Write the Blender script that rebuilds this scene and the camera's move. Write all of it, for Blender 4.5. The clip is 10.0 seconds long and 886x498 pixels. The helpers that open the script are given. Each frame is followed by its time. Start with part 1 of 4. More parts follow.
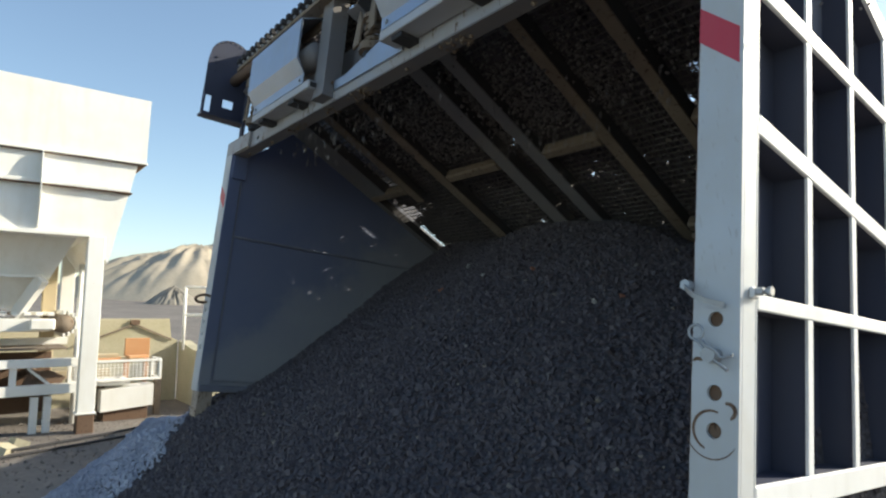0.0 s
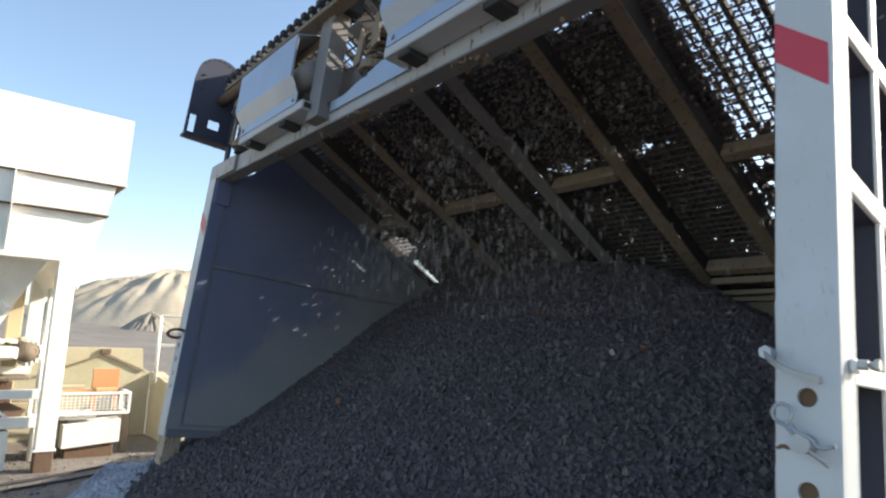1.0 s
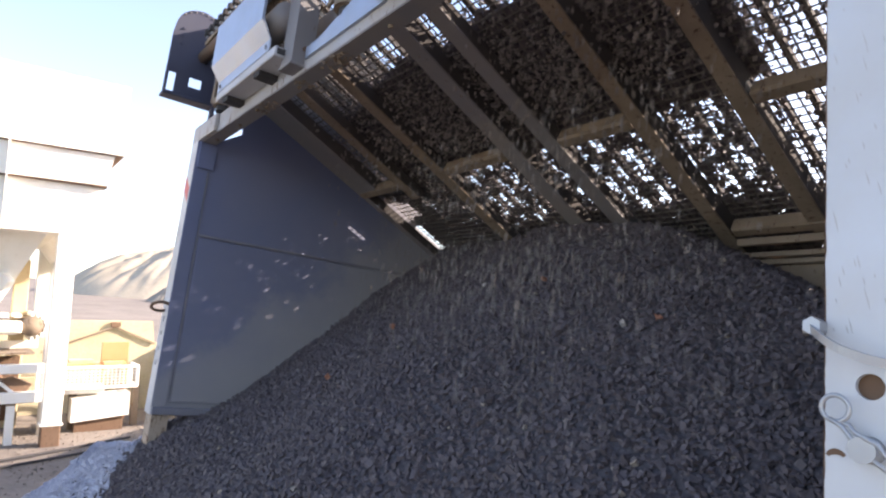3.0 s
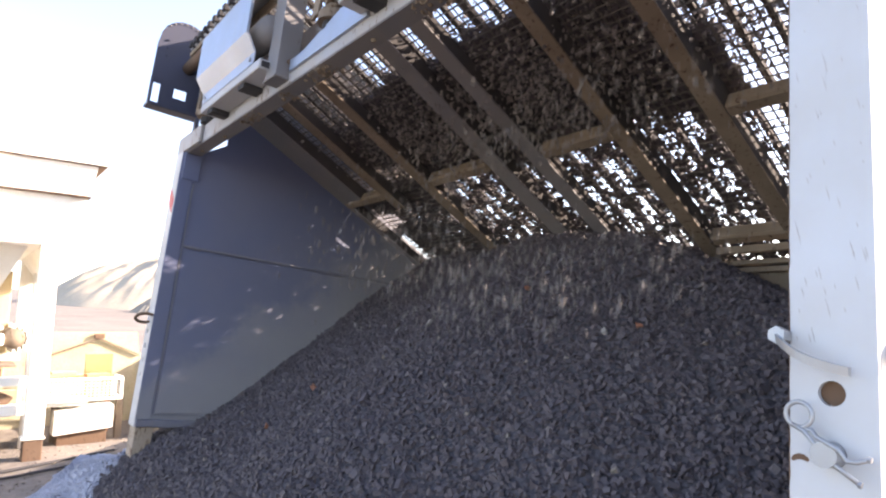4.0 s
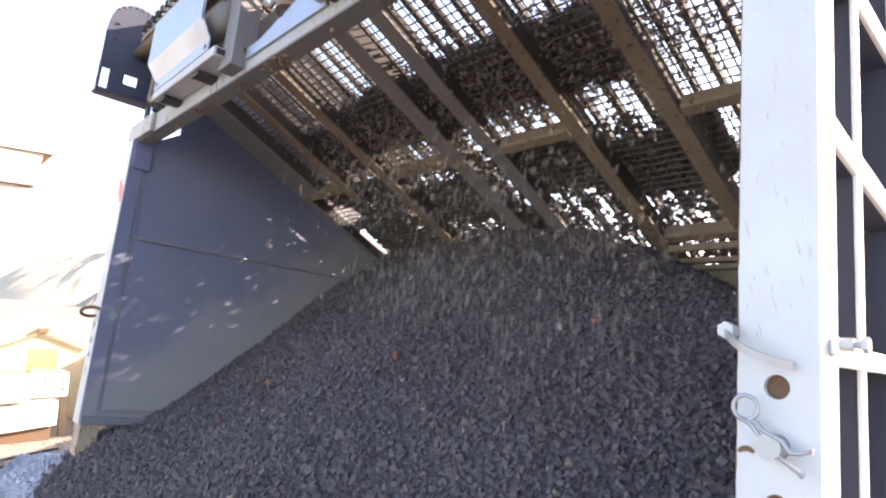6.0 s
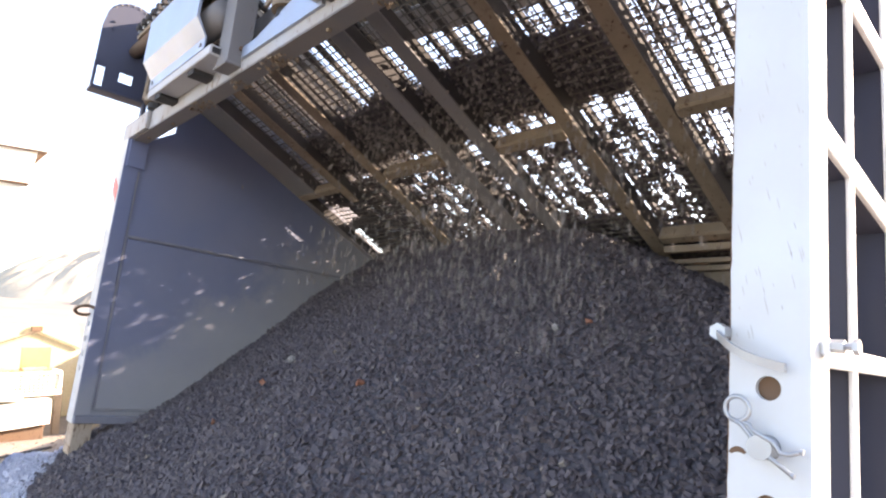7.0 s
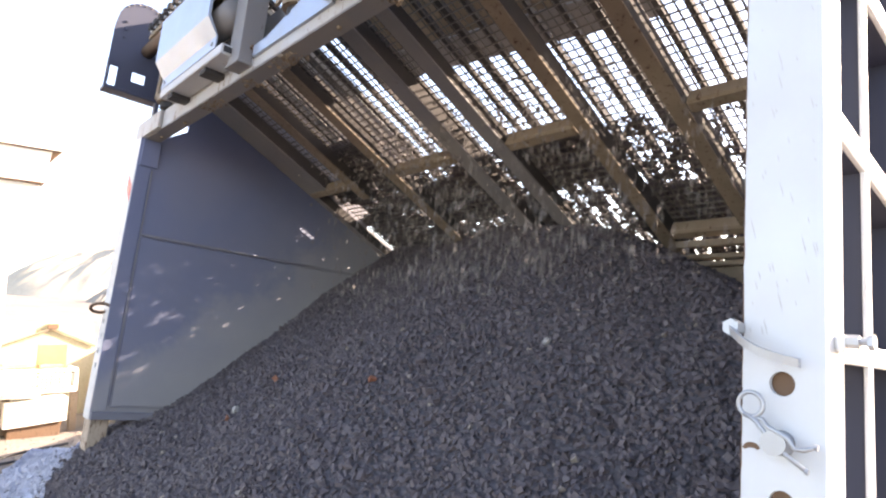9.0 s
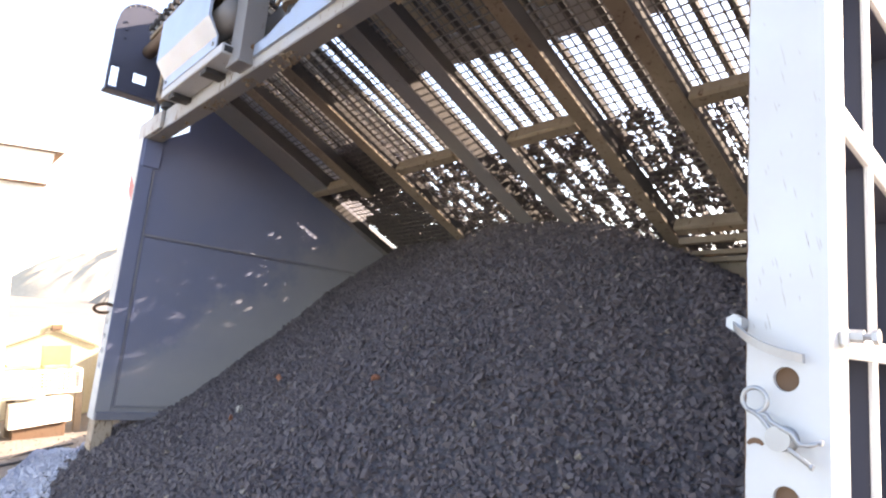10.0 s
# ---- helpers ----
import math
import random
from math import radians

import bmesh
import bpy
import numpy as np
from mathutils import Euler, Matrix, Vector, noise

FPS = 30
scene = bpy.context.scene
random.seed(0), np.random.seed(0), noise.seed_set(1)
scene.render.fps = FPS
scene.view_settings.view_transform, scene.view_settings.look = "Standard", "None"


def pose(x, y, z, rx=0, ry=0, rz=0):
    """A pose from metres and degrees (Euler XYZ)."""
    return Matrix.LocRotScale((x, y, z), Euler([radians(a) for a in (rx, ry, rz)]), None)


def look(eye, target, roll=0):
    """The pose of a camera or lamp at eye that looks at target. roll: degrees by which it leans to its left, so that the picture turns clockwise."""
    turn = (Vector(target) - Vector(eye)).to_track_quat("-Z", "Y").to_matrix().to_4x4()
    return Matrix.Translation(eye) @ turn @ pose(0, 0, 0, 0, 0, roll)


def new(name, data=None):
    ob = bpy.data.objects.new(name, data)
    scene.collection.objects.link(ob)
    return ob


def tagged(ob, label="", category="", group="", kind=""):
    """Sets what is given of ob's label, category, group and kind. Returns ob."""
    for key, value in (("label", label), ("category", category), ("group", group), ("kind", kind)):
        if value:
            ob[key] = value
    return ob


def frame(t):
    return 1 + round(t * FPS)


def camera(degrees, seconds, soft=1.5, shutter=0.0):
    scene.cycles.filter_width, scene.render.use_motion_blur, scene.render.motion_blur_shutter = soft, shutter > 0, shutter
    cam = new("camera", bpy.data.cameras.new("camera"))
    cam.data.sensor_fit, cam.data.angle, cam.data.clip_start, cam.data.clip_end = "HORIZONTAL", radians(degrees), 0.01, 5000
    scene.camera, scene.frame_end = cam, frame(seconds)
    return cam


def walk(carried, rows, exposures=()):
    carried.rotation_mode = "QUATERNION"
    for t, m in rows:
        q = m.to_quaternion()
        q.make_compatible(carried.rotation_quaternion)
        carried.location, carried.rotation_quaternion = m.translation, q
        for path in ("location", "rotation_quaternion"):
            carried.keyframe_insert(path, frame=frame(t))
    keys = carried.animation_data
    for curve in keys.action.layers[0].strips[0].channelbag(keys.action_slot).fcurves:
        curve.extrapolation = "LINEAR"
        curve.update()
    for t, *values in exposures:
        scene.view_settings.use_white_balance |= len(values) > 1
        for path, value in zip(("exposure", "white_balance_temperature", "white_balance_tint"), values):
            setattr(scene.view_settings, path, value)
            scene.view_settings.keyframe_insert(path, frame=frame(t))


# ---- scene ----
cam = camera(71.2, 10.0, soft=2.2, shutter=0.4)
EXPOSURES = [(0.0, 0.61, 6800, 6), (0.5, 0.80, 6800, 6), (1.0, 1.02, 6900, 9), (1.5, 1.24, 7150, 13), (2.0, 1.49, 7300, 15), (2.5, 1.65, 7300, 21), (4.0, 2.14, 7550, 24), (5.5, 2.45, 7750, 23), (7.0, 2.55, 7900, 22.5), (10.0, 2.59, 8050, 22)]
PATH = [
    (0, (0.025, 0.025, 1.807), (-1.552, 1.238, 2.008), 0.6),
    (0.5, (-0.087, 0.078, 1.852), (-1.663, 1.286, 2.09), -0.0),
    (1, (-0.303, 0.155, 1.881), (-1.84, 1.398, 2.186), 2.1),
    (1.5, (-0.452, 0.294, 1.893), (-2.016, 1.516, 2.137), 1.8),
    (2, (-0.491, 0.461, 1.897), (-2.087, 1.644, 2.125), 2.2),
    (2.5, (-0.498, 0.499, 1.892), (-2.093, 1.689, 2.092), 1.8),
    (4, (-0.45, 0.493, 1.902), (-2.01, 1.722, 2.136), 1.1),
    (4.5, (-0.454, 0.505, 1.897), (-1.992, 1.763, 2.131), 1.8),
    (5, (-0.464, 0.511, 1.897), (-1.962, 1.817, 2.12), 1.6),
    (5.5, (-0.461, 0.505, 1.899), (-1.945, 1.828, 2.12), 1.3),
    (7, (-0.452, 0.505, 1.902), (-1.92, 1.845, 2.123), 1.5),
    (7.5, (-0.452, 0.503, 1.904), (-1.921, 1.842, 2.122), 1.4),
    (8, (-0.455, 0.504, 1.901), (-1.935, 1.831, 2.118), 1.4),
    (8.5, (-0.451, 0.504, 1.904), (-1.936, 1.826, 2.115), 1.0),
    (9, (-0.45, 0.5, 1.902), (-1.942, 1.816, 2.111), 1.3),
    (9.5, (-0.451, 0.504, 1.902), (-1.945, 1.817, 2.109), 1.1),
    (10, (-0.451, 0.502, 1.901), (-1.948, 1.812, 2.104), 0.9),
]
walk(cam, [(t, look(e, g, r)) for t, e, g, r in PATH], EXPOSURES)

# ---- world, sun ----
SUN = Vector((0.38, 1.0, 0.52)).normalized()
world = bpy.data.worlds.new("world")
scene.world = world
world.use_nodes = True
wn = world.node_tree.nodes
sky = wn.new("ShaderNodeTexSky")
sky.sky_type, sky.sun_disc = "NISHITA", False
sky.sun_elevation = math.asin(SUN.z)
sky.sun_rotation = math.atan2(SUN.x, SUN.y)
sky.air_density, sky.dust_density, sky.ozone_density = 1.0, 0.8, 1.5
wn["Background"].inputs["Strength"].default_value = 0.15
world.node_tree.links.new(sky.outputs[0], wn["Background"].inputs["Color"])
sun = new("sun", bpy.data.lights.new("sun", "SUN"))
sun.data.energy, sun.data.angle, sun.data.color = 5.0, radians(0.6), (1.0, 0.93, 0.82)
sun.matrix_world = look(SUN * 60, (0, 0, 0))


# ---- materials ----
def material(name, rough=0.6, metal=0.0):
    m = bpy.data.materials.new(name)
    m.use_nodes = True
    b = m.node_tree.nodes["Principled BSDF"]
    b.inputs["Roughness"].default_value, b.inputs["Metallic"].default_value = rough, metal
    return m, m.node_tree.nodes, m.node_tree.links, b


def noise_tex(n, l, scale, detail=6.0, rough=0.6, stretch=None):
    co = n.new("ShaderNodeTexCoord")
    t = n.new("ShaderNodeTexNoise")
    t.inputs["Scale"].default_value, t.inputs["Detail"].default_value, t.inputs["Roughness"].default_value = scale, detail, rough
    if stretch:
        mp = n.new("ShaderNodeMapping")
        mp.inputs["Scale"].default_value = stretch
        l.new(co.outputs["Object"], mp.inputs["Vector"])
        l.new(mp.outputs[0], t.inputs["Vector"])
    else:
        l.new(co.outputs["Object"], t.inputs["Vector"])
    return t.outputs["Fac"]


def ramp(n, l, fac, stops):
    r = n.new("ShaderNodeValToRGB")
    while len(r.color_ramp.elements) < len(stops):
        r.color_ramp.elements.new(0.5)
    for e, (p, c) in zip(r.color_ramp.elements, stops):
        e.position, e.color = p, (*c, 1)
    l.new(fac, r.inputs["Fac"])
    return r.outputs["Color"]


def mix(n, l, fac, a, b):
    x = n.new("ShaderNodeMix")
    x.data_type = "RGBA"
    for k, v in ((0, fac), (6, a), (7, b)):
        if isinstance(v, (int, float)):
            x.inputs[k].default_value = v
        elif isinstance(v, tuple):
            x.inputs[k].default_value = (*v, 1)
        else:
            l.new(v, x.inputs[k])
    return x.outputs[2]


def bump(n, l, b, fac, strength, distance):
    u = n.new("ShaderNodeBump")
    u.inputs["Strength"].default_value, u.inputs["Distance"].default_value = strength, distance
    l.new(fac, u.inputs["Height"])
    l.new(u.outputs[0], b.inputs["Normal"])


def painted(name, base, dust, rust, wear=0.68, rough=0.45, dust_amount=0.5, cloud_scale=1.7):
    """Machine paint: base colour, dusty film in clouds, small rust chips and scuffs."""
    m, n, l, b = material(name, rough)
    cloud = noise_tex(n, l, cloud_scale, 5)
    c = mix(n, l, ramp(n, l, cloud, [(0.35, (0, 0, 0)), (0.75, (dust_amount,) * 3)]), base, dust)
    fine = noise_tex(n, l, 38, 4, 0.7, (1, 1, 0.25))
    c = mix(n, l, ramp(n, l, fine, [(wear, (0, 0, 0)), (wear + 0.04, (1, 1, 1))]), c, rust)
    streak = noise_tex(n, l, 9, 3, 0.5, (1, 1, 0.12))
    c = mix(n, l, ramp(n, l, streak, [(0.5, (0, 0, 0)), (0.85, (0.35,) * 3)]), c, dust)
    l.new(c, b.inputs["Base Color"])
    l.new(ramp(n, l, cloud, [(0.3, (rough,) * 3), (0.8, (min(1, rough + 0.3),) * 3)]), b.inputs["Roughness"])
    bump(n, l, b, fine, 0.15, 0.002)
    return m


POSTPAINT = painted("worn_white_paint", (0.495, 0.53, 0.56), (0.42, 0.40, 0.355), (0.17, 0.11, 0.07), 0.71, 0.42, 0.55, 3.2)
BEAMPAINT = painted("scuffed_grey_paint", (0.32, 0.33, 0.35), (0.34, 0.30, 0.25), (0.12, 0.075, 0.045), 0.60, 0.5, 0.9, 4.0)
WHITE = painted("white_paint", (0.74, 0.75, 0.75), (0.48, 0.46, 0.41), (0.16, 0.10, 0.06), 0.72, 0.42, 0.35)
NAVY = painted("dark_blue_paint", (0.078, 0.094, 0.160), (0.33, 0.315, 0.295), (0.12, 0.09, 0.06), 0.76, 0.42, 0.8, 0.7)


def splashed_wall():
    """Blue paint with a film of pale dust thrown up along the heap, ragged at its upper edge."""
    m, n, l, b = material("dust_splashed_blue_paint", 0.55)
    co, sep = n.new("ShaderNodeTexCoord"), n.new("ShaderNodeSeparateXYZ")
    l.new(co.outputs["Object"], sep.inputs[0])
    slope, over, ragged = n.new("ShaderNodeMath"), n.new("ShaderNodeMath"), n.new("ShaderNodeMath")
    slope.operation = over.operation = ragged.operation = "MULTIPLY_ADD"
    l.new(sep.outputs[1], slope.inputs[0])
    slope.inputs[1].default_value = -0.80
    l.new(sep.outputs[2], slope.inputs[2])
    l.new(noise_tex(n, l, 2.6, 5, 0.6), over.inputs[0])
    over.inputs[1].default_value = 0.9
    l.new(slope.outputs[0], over.inputs[2])
    l.new(over.outputs[0], ragged.inputs[0])
    ragged.inputs[1].default_value, ragged.inputs[2].default_value = 0.5, 0.5
    film = ramp(n, l, ragged.outputs[0], [(0.36, (0.80,) * 3), (0.60, (0.55,) * 3), (0.70, (0.18,) * 3), (1.0, (0.03,) * 3)])
    c = mix(n, l, film, (0.102, 0.130, 0.235), (0.33, 0.325, 0.315))
    c = mix(n, l, ramp(n, l, noise_tex(n, l, 0.9, 4), [(0.4, (0, 0, 0)), (0.75, (0.35,) * 3)]), c, (0.22, 0.22, 0.24))
    fine = noise_tex(n, l, 38, 4, 0.7, (1, 1, 0.25))
    c = mix(n, l, ramp(n, l, fine, [(0.76, (0, 0, 0)), (0.80, (1, 1, 1))]), c, (0.26, 0.24, 0.22))
    l.new(c, b.inputs["Base Color"])
    bump(n, l, b, fine, 0.15, 0.002)
    return m


DUSTNAVY = splashed_wall()
RECESS = painted("dark_slate_blue", (0.035, 0.042, 0.075), (0.07, 0.07, 0.08), (0.10, 0.07, 0.05), 0.76, 0.5, 0.4)
GREY = painted("grey_paint", (0.40, 0.42, 0.45), (0.40, 0.36, 0.31), (0.14, 0.09, 0.05), 0.66, 0.4, 0.6)
STEEL = painted("bare_sheet_steel", (0.33, 0.385, 0.475), (0.36, 0.34, 0.30), (0.20, 0.14, 0.09), 0.75, 0.32, 0.4)
STEEL.node_tree.nodes["Principled BSDF"].inputs["Metallic"].default_value = 0.75
DUSTY = painted("dusty_rusty_steel", (0.180, 0.138, 0.098), (0.26, 0.21, 0.16), (0.08, 0.045, 0.025), 0.60, 0.85, 0.85, 5.0)
WIRE = painted("worn_screen_wire", (0.09, 0.085, 0.08), (0.16, 0.14, 0.12), (0.10, 0.06, 0.04), 0.66, 0.6, 0.5)
GALV = painted("galvanised_steel", (0.36, 0.38, 0.40), (0.30, 0.28, 0.26), (0.28, 0.22, 0.16), 0.75, 0.35, 0.3)
GALV.node_tree.nodes["Principled BSDF"].inputs["Metallic"].default_value = 0.6
RUST = painted("rusty_iron", (0.13, 0.075, 0.045), (0.20, 0.14, 0.10), (0.05, 0.03, 0.02), 0.6, 0.85, 0.6)
BARSTEEL = painted("dull_dusty_bar_steel", (0.045, 0.042, 0.043), (0.085, 0.075, 0.068), (0.05, 0.04, 0.035), 0.66, 0.9, 0.5)
RUBBER = painted("black_rubber", (0.022, 0.022, 0.026), (0.07, 0.065, 0.06), (0.04, 0.04, 0.04), 0.72, 0.7, 0.4)
RED = painted("red_reflective_tape", (0.50, 0.035, 0.06), (0.42, 0.10, 0.10), (0.25, 0.08, 0.08), 0.75, 0.35, 0.2)
WEB = painted("dusty_blue_grey_steel", (0.165, 0.163, 0.172), (0.25, 0.22, 0.19), (0.09, 0.06, 0.04), 0.66, 0.6, 0.6)
# navy paint made darker, since the bracket should stand in shade
BRACKET = painted("navy_paint_darkened_as_shaded", (0.030, 0.038, 0.075), (0.06, 0.062, 0.075), (0.09, 0.07, 0.06), 0.78, 0.55, 0.4)
SCUFF = painted("scuffed_paint", (0.42, 0.42, 0.42), (0.36, 0.33, 0.28), (0.14, 0.09, 0.06), 0.6, 0.7, 0.5)
LEGPAINT = painted("worn_leg_paint", (0.34, 0.27, 0.21), (0.42, 0.35, 0.28), (0.13, 0.075, 0.045), 0.55, 0.8, 0.6)
CREAM = painted("sun_bleached_white_paint", (0.86, 0.85, 0.80), (0.66, 0.61, 0.50), (0.30, 0.20, 0.10), 0.71, 0.55, 0.4)
TAN = painted("faded_tan_paint", (0.45, 0.36, 0.22), (0.50, 0.44, 0.33), (0.22, 0.13, 0.06), 0.66, 0.7, 0.5)
ORANGE = painted("faded_orange_board", (0.52, 0.24, 0.10), (0.55, 0.38, 0.22), (0.25, 0.12, 0.06), 0.7, 0.8, 0.5)


def stone_material():
    m, n, l, b = material("dark_crushed_stone", 0.75)
    g = n.new("ShaderNodeNewGeometry")
    tone = ramp(n, l, g.outputs["Random Per Island"], [(0.0, (0.049, 0.042, 0.050)), (0.5, (0.074, 0.063, 0.072)), (0.9, (0.094, 0.081, 0.090)), (0.994, (0.118, 0.105, 0.110)), (1.0, (0.28, 0.24, 0.19))])
    dust = noise_tex(n, l, 0.9, 4)
    c = mix(n, l, ramp(n, l, dust, [(0.4, (0, 0, 0)), (0.8, (0.4,) * 3)]), tone, (0.135, 0.115, 0.115))
    l.new(c, b.inputs["Base Color"])
    bump(n, l, b, noise_tex(n, l, 160, 3), 0.4, 0.004)
    return m


STONE = stone_material()


def pile_material():
    m, n, l, b = material("dark_gravel_bed", 0.85)
    v = n.new("ShaderNodeTexVoronoi")
    v.inputs["Scale"].default_value = 38
    co = n.new("ShaderNodeTexCoord")
    l.new(co.outputs["Object"], v.inputs["Vector"])
    c = ramp(n, l, v.outputs["Distance"], [(0.0, (0.087, 0.080, 0.090)), (0.6, (0.050, 0.046, 0.053)), (1, (0.022, 0.020, 0.025))])
    l.new(c, b.inputs["Base Color"])
    bump(n, l, b, v.outputs["Distance"], 1.0, -0.012)
    return m


BED = pile_material()


def soil(name, dark, light, scale, speck, rough=0.95, relief=0.7):
    m, n, l, b = material(name, rough)
    c = ramp(n, l, noise_tex(n, l, scale, 8), [(0.3, dark), (0.7, light)])
    s = noise_tex(n, l, scale * 28, 5, 0.7)
    c = mix(n, l, ramp(n, l, s, [(0.45, (0, 0, 0)), (0.7, (0.5,) * 3)]), c, speck)
    l.new(c, b.inputs["Base Color"])
    bump(n, l, b, s, relief, 0.02)
    return m


# paler stone colour for falling gravel: the light it catches is in the colour
LIT_FINES = soil("stone_fines_lightened_as_lit", (0.17, 0.155, 0.15), (0.28, 0.26, 0.245), 3.0, (0.22, 0.20, 0.19))
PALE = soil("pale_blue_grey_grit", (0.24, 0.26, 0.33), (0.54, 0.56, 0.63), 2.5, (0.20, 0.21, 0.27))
GROUND = soil("dusty_yard_ground", (0.115, 0.10, 0.088), (0.20, 0.175, 0.152), 0.35, (0.27, 0.24, 0.205))
SAND = soil("pale_sand_heap", (0.40, 0.34, 0.25), (0.50, 0.43, 0.33), 0.12, (0.34, 0.29, 0.22))
OCHRE = painted("dusty_ochre_paint", (0.24, 0.18, 0.10), (0.22, 0.19, 0.16), (0.10, 0.07, 0.05), 0.62, 0.75, 0.7)
# brown sand, also the colour of a heap darkened to show shadow
DARKSAND = soil("brown_and_shadowed_sand", (0.20, 0.18, 0.15), (0.30, 0.27, 0.22), 0.2, (0.22, 0.2, 0.17))
CONCRETE = soil("weathered_concrete", (0.42, 0.38, 0.25), (0.56, 0.51, 0.38), 1.1, (0.33, 0.29, 0.18), 0.9, 0.15)


# ---- mesh helpers ----
def part(name, bm, mat, parent=None, label="", smooth=False):
    me = bpy.data.meshes.new(name)
    bm.normal_update()
    bm.to_mesh(me)
    bm.free()
    me.materials.append(mat)
    if smooth:
        me.shade_smooth()
    ob = new(name, me)
    ob.parent = parent
    return tagged(ob, label)


def thing(name, m, label, category, group="", kind=""):
    ob = new(name)
    ob.empty_display_size = 0.1
    ob.matrix_world = m
    return tagged(ob, label, category, group, kind)


def box(bm, lo, hi, bevel=0.0):
    lo, hi = Vector(lo), Vector(hi)
    r = bmesh.ops.create_cube(bm, size=1, matrix=Matrix.LocRotScale((lo + hi) / 2, None, hi - lo))
    if bevel:
        es = list({e for v in r["verts"] for e in v.link_edges})
        bmesh.ops.bevel(bm, geom=es, offset=bevel, segments=1, affect="EDGES")
    return bm


def slab(lo, hi, bevel=0.004):
    return box(bmesh.new(), lo, hi, bevel)


def beam(bm, a, b, w, h, up=(0, 0, 1)):
    """A bar of width w and height h from a to b."""
    a, b = Vector(a), Vector(b)
    d = (b - a).normalized()
    s = d.cross(Vector(up)).normalized()
    u = s.cross(d)
    m = Matrix((s, d, u)).transposed().to_4x4()
    m.translation = (a + b) / 2
    bmesh.ops.create_cube(bm, size=1, matrix=m @ Matrix.Diagonal((w, (b - a).length, h, 1)))
    return bm


def bar(a, b, w, h, up=(0, 0, 1), bevel=0.003):
    bm = beam(bmesh.new(), a, b, w, h, up)
    if bevel:
        bmesh.ops.bevel(bm, geom=list(bm.edges), offset=bevel, segments=1, affect="EDGES")
    return bm


def rod(bm, a, b, r, n=10, r2=None):
    a, b = Vector(a), Vector(b)
    q = (b - a).to_track_quat("Z", "Y").to_matrix().to_4x4()
    q.translation = (a + b) / 2
    bmesh.ops.create_cone(bm, cap_ends=True, segments=n, radius1=r, radius2=r if r2 is None else r2, depth=(b - a).length, matrix=q)
    return bm


def prism(outline, axis, lo, hi):
    """A closed outline of (p, q) pushed along an axis: 0 gives (lo..hi, p, q), 1 gives (p, lo..hi, q), 2 gives (p, q, lo..hi)."""
    bm = bmesh.new()

    def at(p, q, k):
        return (k, p, q) if axis == 0 else (p, k, q) if axis == 1 else (p, q, k)

    a = [bm.verts.new(at(p, q, lo)) for p, q in outline]
    b = [bm.verts.new(at(p, q, hi)) for p, q in outline]
    bm.faces.new(a), bm.faces.new(b)
    for i in range(len(a)):
        j = (i + 1) % len(a)
        bm.faces.new((a[i], a[j], b[j], b[i]))
    bmesh.ops.recalc_face_normals(bm, faces=bm.faces)
    return bm


def tube_path(points, r, n=8):
    """A round wire along points."""
    bm = bmesh.new()
    pts = [Vector(p) for p in points]
    rings = []
    side = None
    for i, p in enumerate(pts):
        d = (pts[min(i + 1, len(pts) - 1)] - pts[max(i - 1, 0)]).normalized()
        if side is None:
            side = d.orthogonal().normalized()
        side = (side - d * side.dot(d)).normalized()
        up = d.cross(side)
        rings.append([bm.verts.new(p + r * (math.cos(a) * side + math.sin(a) * up)) for a in (2 * math.pi * k / n for k in range(n))])
    for a, b in zip(rings, rings[1:]):
        for k in range(n):
            bm.faces.new((a[k], a[(k + 1) % n], b[(k + 1) % n], b[k]))
    bm.faces.new(rings[0]), bm.faces.new(rings[-1])
    bmesh.ops.recalc_face_normals(bm, faces=bm.faces)
    return bm


def holed_plate(u0, u1, w0, w1, holes, r, v0, v1, n=20):
    """An upright plate from v0 to v1 with round holes at the heights given, in the middle of its width."""
    bm = bmesh.new()
    uc, half = (u0 + u1) / 2, (u1 - u0) / 2
    cuts = [w0]
    for h in sorted(holes):
        cuts += [h - half * 0.6, h + half * 0.6]
    cuts.append(w1)

    def quad(*p):
        bm.faces.new([bm.verts.new(q) for q in p])

    for v in (v0, v1):
        for k in range(0, len(cuts), 2):
            quad((u0, v, cuts[k]), (u1, v, cuts[k]), (u1, v, cuts[k + 1]), (u0, v, cuts[k + 1]))
        for h in holes:
            ring, edge = [], []
            for k in range(n):
                a = 2 * math.pi * (k + 0.5) / n
                x, z = math.cos(a), math.sin(a)
                s = min(half / max(abs(x), 1e-6), half * 0.6 / max(abs(z), 1e-6))
                edge.append((uc + x * s, v, h + z * s))
                ring.append((uc + x * r, v, h + z * r))
            for k in range(n):
                j = (k + 1) % n
                quad(ring[k], ring[j], edge[j], edge[k])
            for sx in (-1, 1):
                for sz in (-1, 1):
                    c = (uc + sx * half, v, h + sz * half * 0.6)
                    near = sorted(edge, key=lambda e: (e[0] - c[0]) ** 2 + (e[2] - c[2]) ** 2)[:2]
                    quad(c, near[0], near[1])
            if v == v0:
                for k in range(n):
                    j = (k + 1) % n
                    quad(ring[k], ring[j], (ring[j][0], v1, ring[j][2]), (ring[k][0], v1, ring[k][2]))
    for u in (u0, u1):
        quad((u, v0, w0), (u, v1, w0), (u, v1, w1), (u, v0, w1))
    for w in (w0, w1):
        quad((u0, v0, w), (u1, v0, w), (u1, v1, w), (u0, v1, w))
    bmesh.ops.remove_doubles(bm, verts=bm.verts, dist=1e-5)
    bmesh.ops.recalc_face_normals(bm, faces=bm.faces)
    return bm


